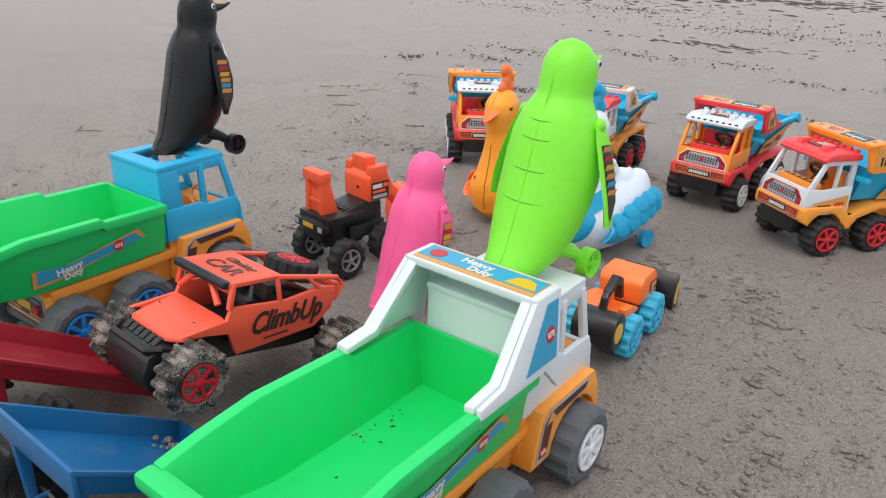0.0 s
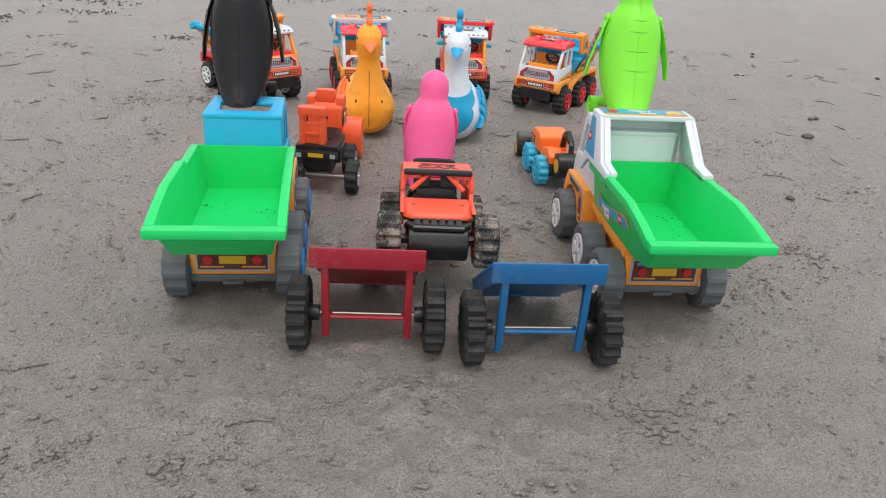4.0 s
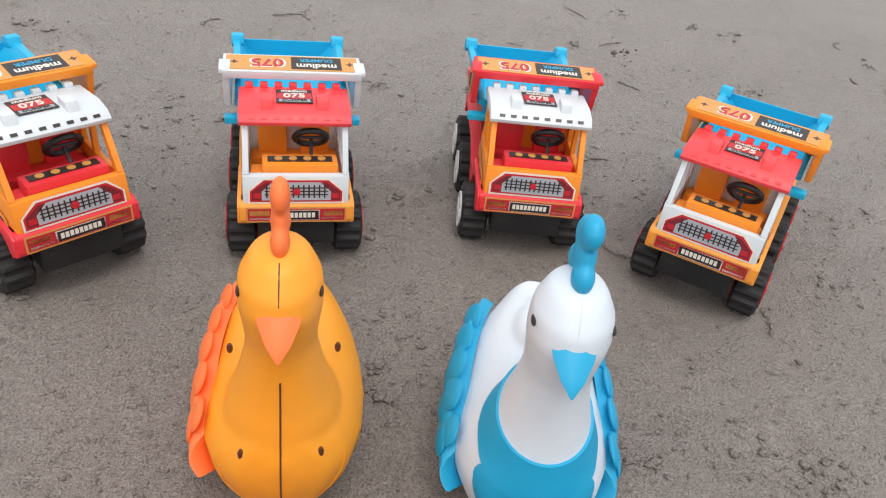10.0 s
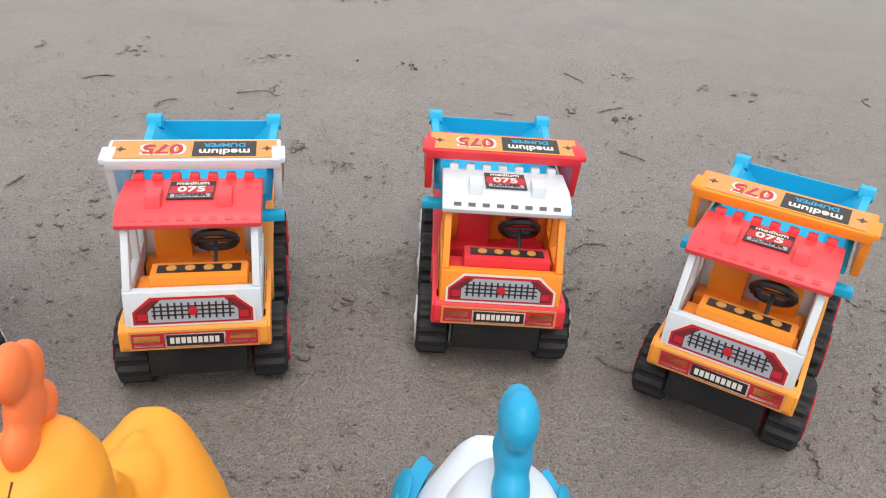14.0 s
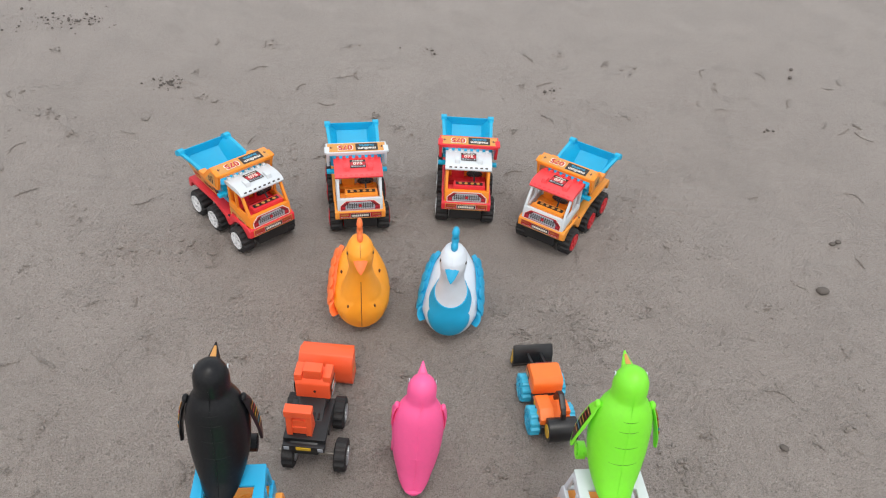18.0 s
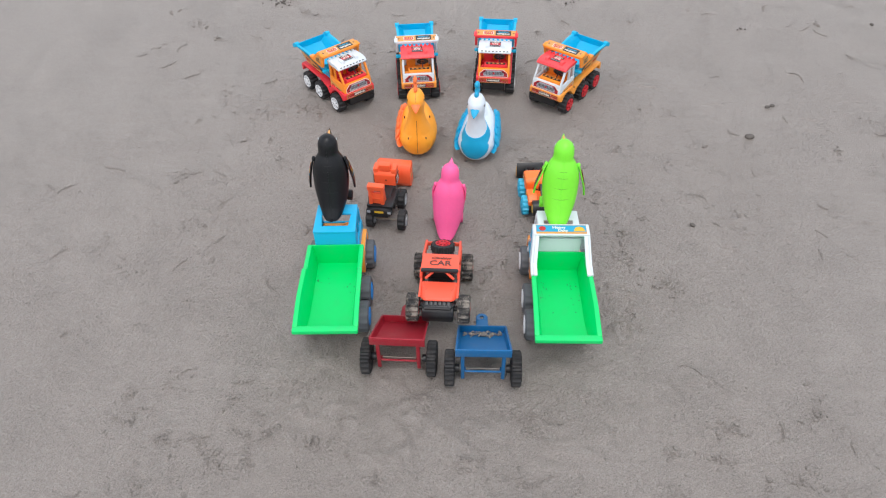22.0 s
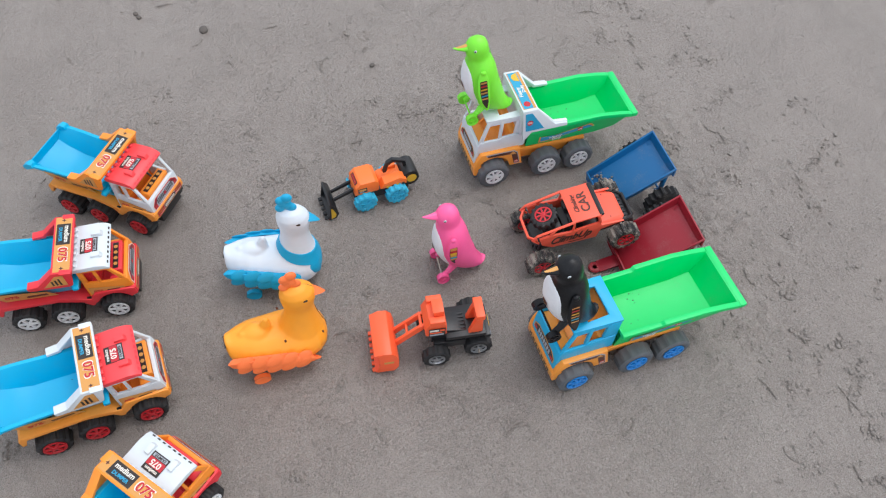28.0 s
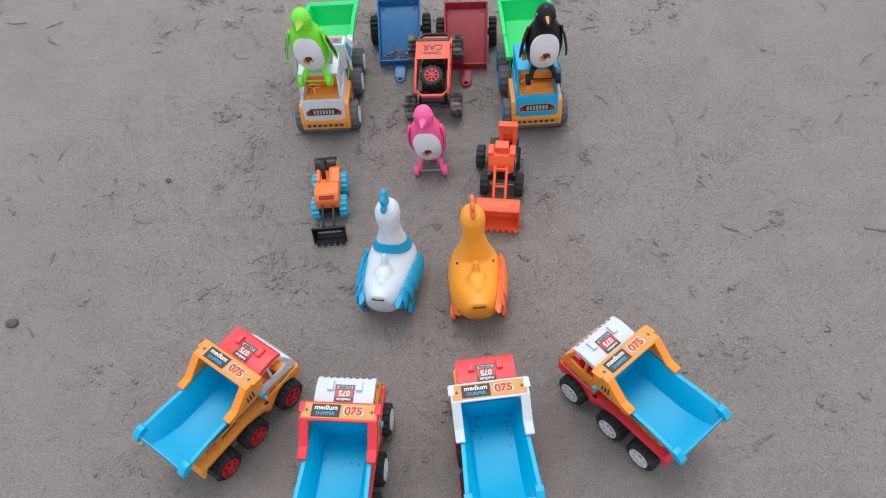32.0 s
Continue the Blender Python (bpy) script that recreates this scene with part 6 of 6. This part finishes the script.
M_PELLETSHADE = plastic("dark wet pellet and ripple shade", (0.105, 0.090, 0.079, 1), rough=0.7, dirt=0.3)
pellets = []
for x, y, r, n, s in [(-1.6, 1.64, 0.10, 70, 1), (-1.34, 1.88, 0.14, 90, 2), (-0.86, 1.43, 0.07, 60, 1), (-1.43, 2.2, 0.18, 90, 2), (-1.0, 2.55, 0.22, 140, 3), (-0.6, 2.67, 0.16, 80, 3), (-0.2, 2.45, 0.10, 40, 2), (0.1, 2.55, 0.14, 40, 2), (0.05, 1.79, 0.08, 12, 1), (0.48, 1.50, 0.10, 12, 1),
                      (1.2, 1.30, 0.10, 8, 1), (-2.7, 3.9, 0.5, 260, 3), (-2.1, 4.6, 0.6, 420, 3), (-1.0, 4.0, 0.5, 420, 3), (-0.1, 4.6, 0.6, 300, 3)]:
    pellets += cluster(x, y, r, n, 0.004, 0.013 if y < 3 else 0.017, rs, s, rs.uniform(-0.3, 0.3))
lumps("sand_pellets", pellets, M_PELLETSHADE, "dark pellets of sand thrown up by crabs", "sand pellets")
# flat dark flakes carry the shade of low sand ripples in their colour
streaks = []
for x, y, r, n, s in [(1.3, 5.4, 0.5, 40, 4), (-3.4, 5.4, 0.7, 420, 3), (-1.8, 6.4, 0.8, 480, 3), (0.4, 6.6, 0.6, 160, 4), (2.5, 7.8, 0.5, 60, 5), (-2.2, 8.2, 0.8, 260, 4), (4.2, 9.4, 0.7, 120, 6), (1.0, 10.4, 0.8, 140, 7), (5.4, 12.5, 0.8, 120, 7), (-0.9, 3.2, 0.25, 60, 3)]:
    streaks += cluster(x, y, r, n, 0.010, 0.034 if y > 5 else 0.02, rs, s, rs.uniform(-0.15, 0.15))
lumps("ripple_shade_flakes", streaks, M_PELLETSHADE, "sand ripples with their shade drawn as dark flat flakes", "sand ripples", 0.35, 3.2)

# a dark pebble, a crushed footprint edge and sand in the blue trailer
def pebble(x, y, r, mat, label):
    k = Kit()
    k.ball((0, 0, 0), r, r * 0.8, r * 0.5, 0, 14, 8)
    for v in k.bm.verts:
        v.co *= 1 + 0.25 * (noise.noise(v.co * 70) if v.co.length else 0)
    ob = new("pebble", k.mesh("pebble", mat, 0, 60))
    ob.location = (x, y, float(sand_height(np.array([x]), np.array([y]))[0]) + r * 0.2)
    ob.rotation_euler.z = x * 3
    tagged(ob, label, "pebble", "pebbles")


pebble(1.073, 0.492, 0.017, M_PELLETSHADE, "dark grey pebble lying on the sand")
# dark lumps added in place of prints and marks in the sand
for x, y in ((1.18, 0.69), (1.20, 0.70), (1.45, 1.77), (1.42, 1.70), (1.77, 1.37), (0.80, 0.0)):
    pebble(x, y, 0.010, M_PELLETSHADE, "small dark lump standing in for a mark in the sand")

load = Kit()
for i in range(90):
    x, y = max(-0.050, min(0.050, rs.normal(-0.004, 0.026))), min(0.138, rs.normal(0.124, 0.010))
    r = rs.uniform(0.0015, 0.0045)
    load.ball((0, 0, 0), r, r * rs.uniform(0.7, 1.2), r * 0.8, 0, 7, 5, at=Matrix.Translation((x, y, 0.0185 + 0.696 * (0.148 - y) + r * 0.6)))
heap = new("sand_heap", load.mesh("sand_heap", M_SAND, 0, 60))
heap.matrix_world = BLUE_TRAILER @ Matrix.Diagonal((1, 1, 0.93, 1))
tagged(heap, "small heap of damp sand clods in the blue trailer tray", "sand", kind="stuff")

# flecks of dirt that have gathered in the tipper beds
def bed_dirt(m, y0, y1, z, half, n, seed, lean=0.0):
    q = np.random.RandomState(seed)
    k = Kit()
    for _ in range(n):
        side = q.choice((-1, 1))
        x = side * half * (1 - abs(q.normal(0, 0.35)))
        y = y1 - abs(q.normal(0, 0.4)) * (y1 - y0)
        r = q.uniform(0.0006, 0.0017)
        k.ball((0, 0, 0), r, r * q.uniform(0.8, 2.0), r * 0.5, 0, 6, 4, at=Matrix.Translation((max(-half, min(half, x)), max(y, y0), z + lean * (y1 - y))) @ Matrix.Rotation(q.uniform(0, 3), 4, "Z"))
    ob = new("dirt_flecks", k.mesh("dirt_flecks", M_PAPERDARK, 0, 60))
    ob.matrix_world = m
    tagged(ob, "dark flecks of dirt on a tipper bed floor", "dirt", kind="stuff")


bed_dirt(BLUE_TIPPER, -0.300, -0.094, 0.1010, 0.054, 26, 1)
bed_dirt(WHITE_TIPPER, -0.300, -0.094, 0.1010, 0.054, 46, 2)
bed_dirt(SMALL_TIPPERS[1], -0.170, -0.064, 0.0990, 0.040, 34, 3)
bed_dirt(SMALL_TIPPERS[2], -0.170, -0.064, 0.0990, 0.040, 22, 4)

# ---- the far end of the beach: creeper on a low berm, palms and trees ----
M_LEAF = plastic("creeper leaf", (0.17, 0.24, 0.085, 1), rough=0.6, dirt=0.1)
# the far leaf colour is greyed and blued to stand in for haze
M_HAZYLEAF = plastic("haze-tinted far leaf", (0.085, 0.125, 0.115, 1), rough=0.7, dirt=0.1)
M_BARK = plastic("grey palm bark", (0.16, 0.145, 0.13, 1), rough=0.8, dirt=0.2)


def leaf_cloud(name, centres, leaf, mat, parent=None, seed=3):
    """Many small leaf blades as one mesh: centres of (x, y, z, spread, count)."""
    q = np.random.RandomState(seed)
    v, f = [], []
    for x, y, z, sp, n in centres:
        for _ in range(n):
            c = np.array((x, y, z)) + q.normal(0, 1, 3) * np.array((sp, sp, sp * 0.6)) * 0.6
            d, e = q.normal(0, 1, 3), q.normal(0, 1, 3)
            d /= np.linalg.norm(d)
            e = np.cross(d, e)
            e /= np.linalg.norm(e)
            s = leaf * q.uniform(0.6, 1.4)
            i = len(v)
            v += [tuple(c - d * s), tuple(c + e * s * 0.4), tuple(c + d * s), tuple(c - e * s * 0.4)]
            f.append((i, i + 1, i + 2, i + 3))
    me = bpy.data.meshes.new(name)
    me.from_pydata(v, [], f)
    me.materials.append(mat)
    ob = new(name, me)
    if parent:
        ob.parent = parent
    return ob


EYE3 = (0.03, -1.29)


def bearing(degrees, far):
    return EYE3[0] + far * math.sin(radians(degrees)), EYE3[1] + far * math.cos(radians(degrees))


spots = []
for i in range(150):
    a = 11 + 18 * i / 149
    far = 18.5 + 0.22 * (a - 9) + 1.6 * rs.rand()
    x, y = bearing(a, far)
    spots.append((x, y, float(sand_height(np.array([x]), np.array([y]))[0]) + 0.01 + 0.05 * rs.rand(), 0.11, 26))
tagged(leaf_cloud("beach_creeper", spots, 0.075, M_LEAF), "low green creeper along the top of the beach", "creeper", kind="stuff")


def palm(a, far, high, seed):
    x, y = bearing(a, far)
    z = float(sand_height(np.array([x]), np.array([y]))[0])
    t = thing("palm_tree", pose(x, y, z), "distant palm tree with drooping fronds behind the beach", "tree", "far trees")
    q = np.random.RandomState(seed)
    bend = q.uniform(-0.6, 0.6)
    part("trunk", Kit().tube([(bend * f * f, 0, high * f) for f in (0, 0.25, 0.5, 0.75, 1.0)], [0.20, 0.16, 0.14, 0.12, 0.10], 8), M_BARK, t)
    for i in range(13):
        w = 2 * math.pi * i / 13 + q.uniform(-0.2, 0.2)
        lift = q.uniform(0.1, 0.9)
        k = Kit()
        spine = [Vector((bend + r * math.cos(w), r * math.sin(w), high + lift * r * 1.2 - 0.42 * r * r)) for r in (0, 0.5, 1.0, 1.5, 2.0)]
        side = Vector((-math.sin(w), math.cos(w), 0))
        for j in range(4):
            for m_ in range(4):
                p = spine[j].lerp(spine[j + 1], m_ / 4)
                for s in (-1, 1):
                    k.add([p, p + side * s * 0.34 + Vector((0.08 * math.cos(w), 0.08 * math.sin(w), -0.22)), p + 0.07 * Vector((math.cos(w), math.sin(w), 0))], [(0, 1, 2)])
        part("frond", k, M_HAZYLEAF, t)


def far_tree(a, far, high, wide, seed):
    x, y = bearing(a, far)
    z = float(sand_height(np.array([x]), np.array([y]))[0])
    t = thing("tree", pose(x, y, z), "distant dark green tree with haze tinted into its leaves", "tree", "far trees")
    q = np.random.RandomState(seed)
    part("trunk", Kit().tube([(0, 0, 0), (0.05, 0.02, high * 0.3), (-0.04, 0.05, high * 0.6), (0.02, 0, high * 0.85)], [0.22, 0.17, 0.12, 0.05], 8), M_BARK, t)
    cl = [(q.normal(0, wide * 0.45), q.normal(0, wide * 0.3), high * q.uniform(0.04, 1.0), wide * 0.24, 60) for _ in range(40)]
    leaf_cloud("crown", cl, 0.22, M_HAZYLEAF, t, seed)


palm(21.4, 46, 2.6, 1)
palm(25.2, 44, 4.2, 2)
palm(19.9, 60, 3.6, 3)
for i, (a, far, high, wide) in enumerate(((22.6, 56, 4.4, 2.6), (23.7, 60, 4.0, 3.0), (24.6, 58, 3.0, 2.4), (26.6, 54, 4.6, 2.8), (27.8, 56, 5.0, 3.0), (29.2, 58, 4.6, 3.2), (30.8, 60, 5.0, 3.2))):
    far_tree(a, far, high, wide, 20 + i)
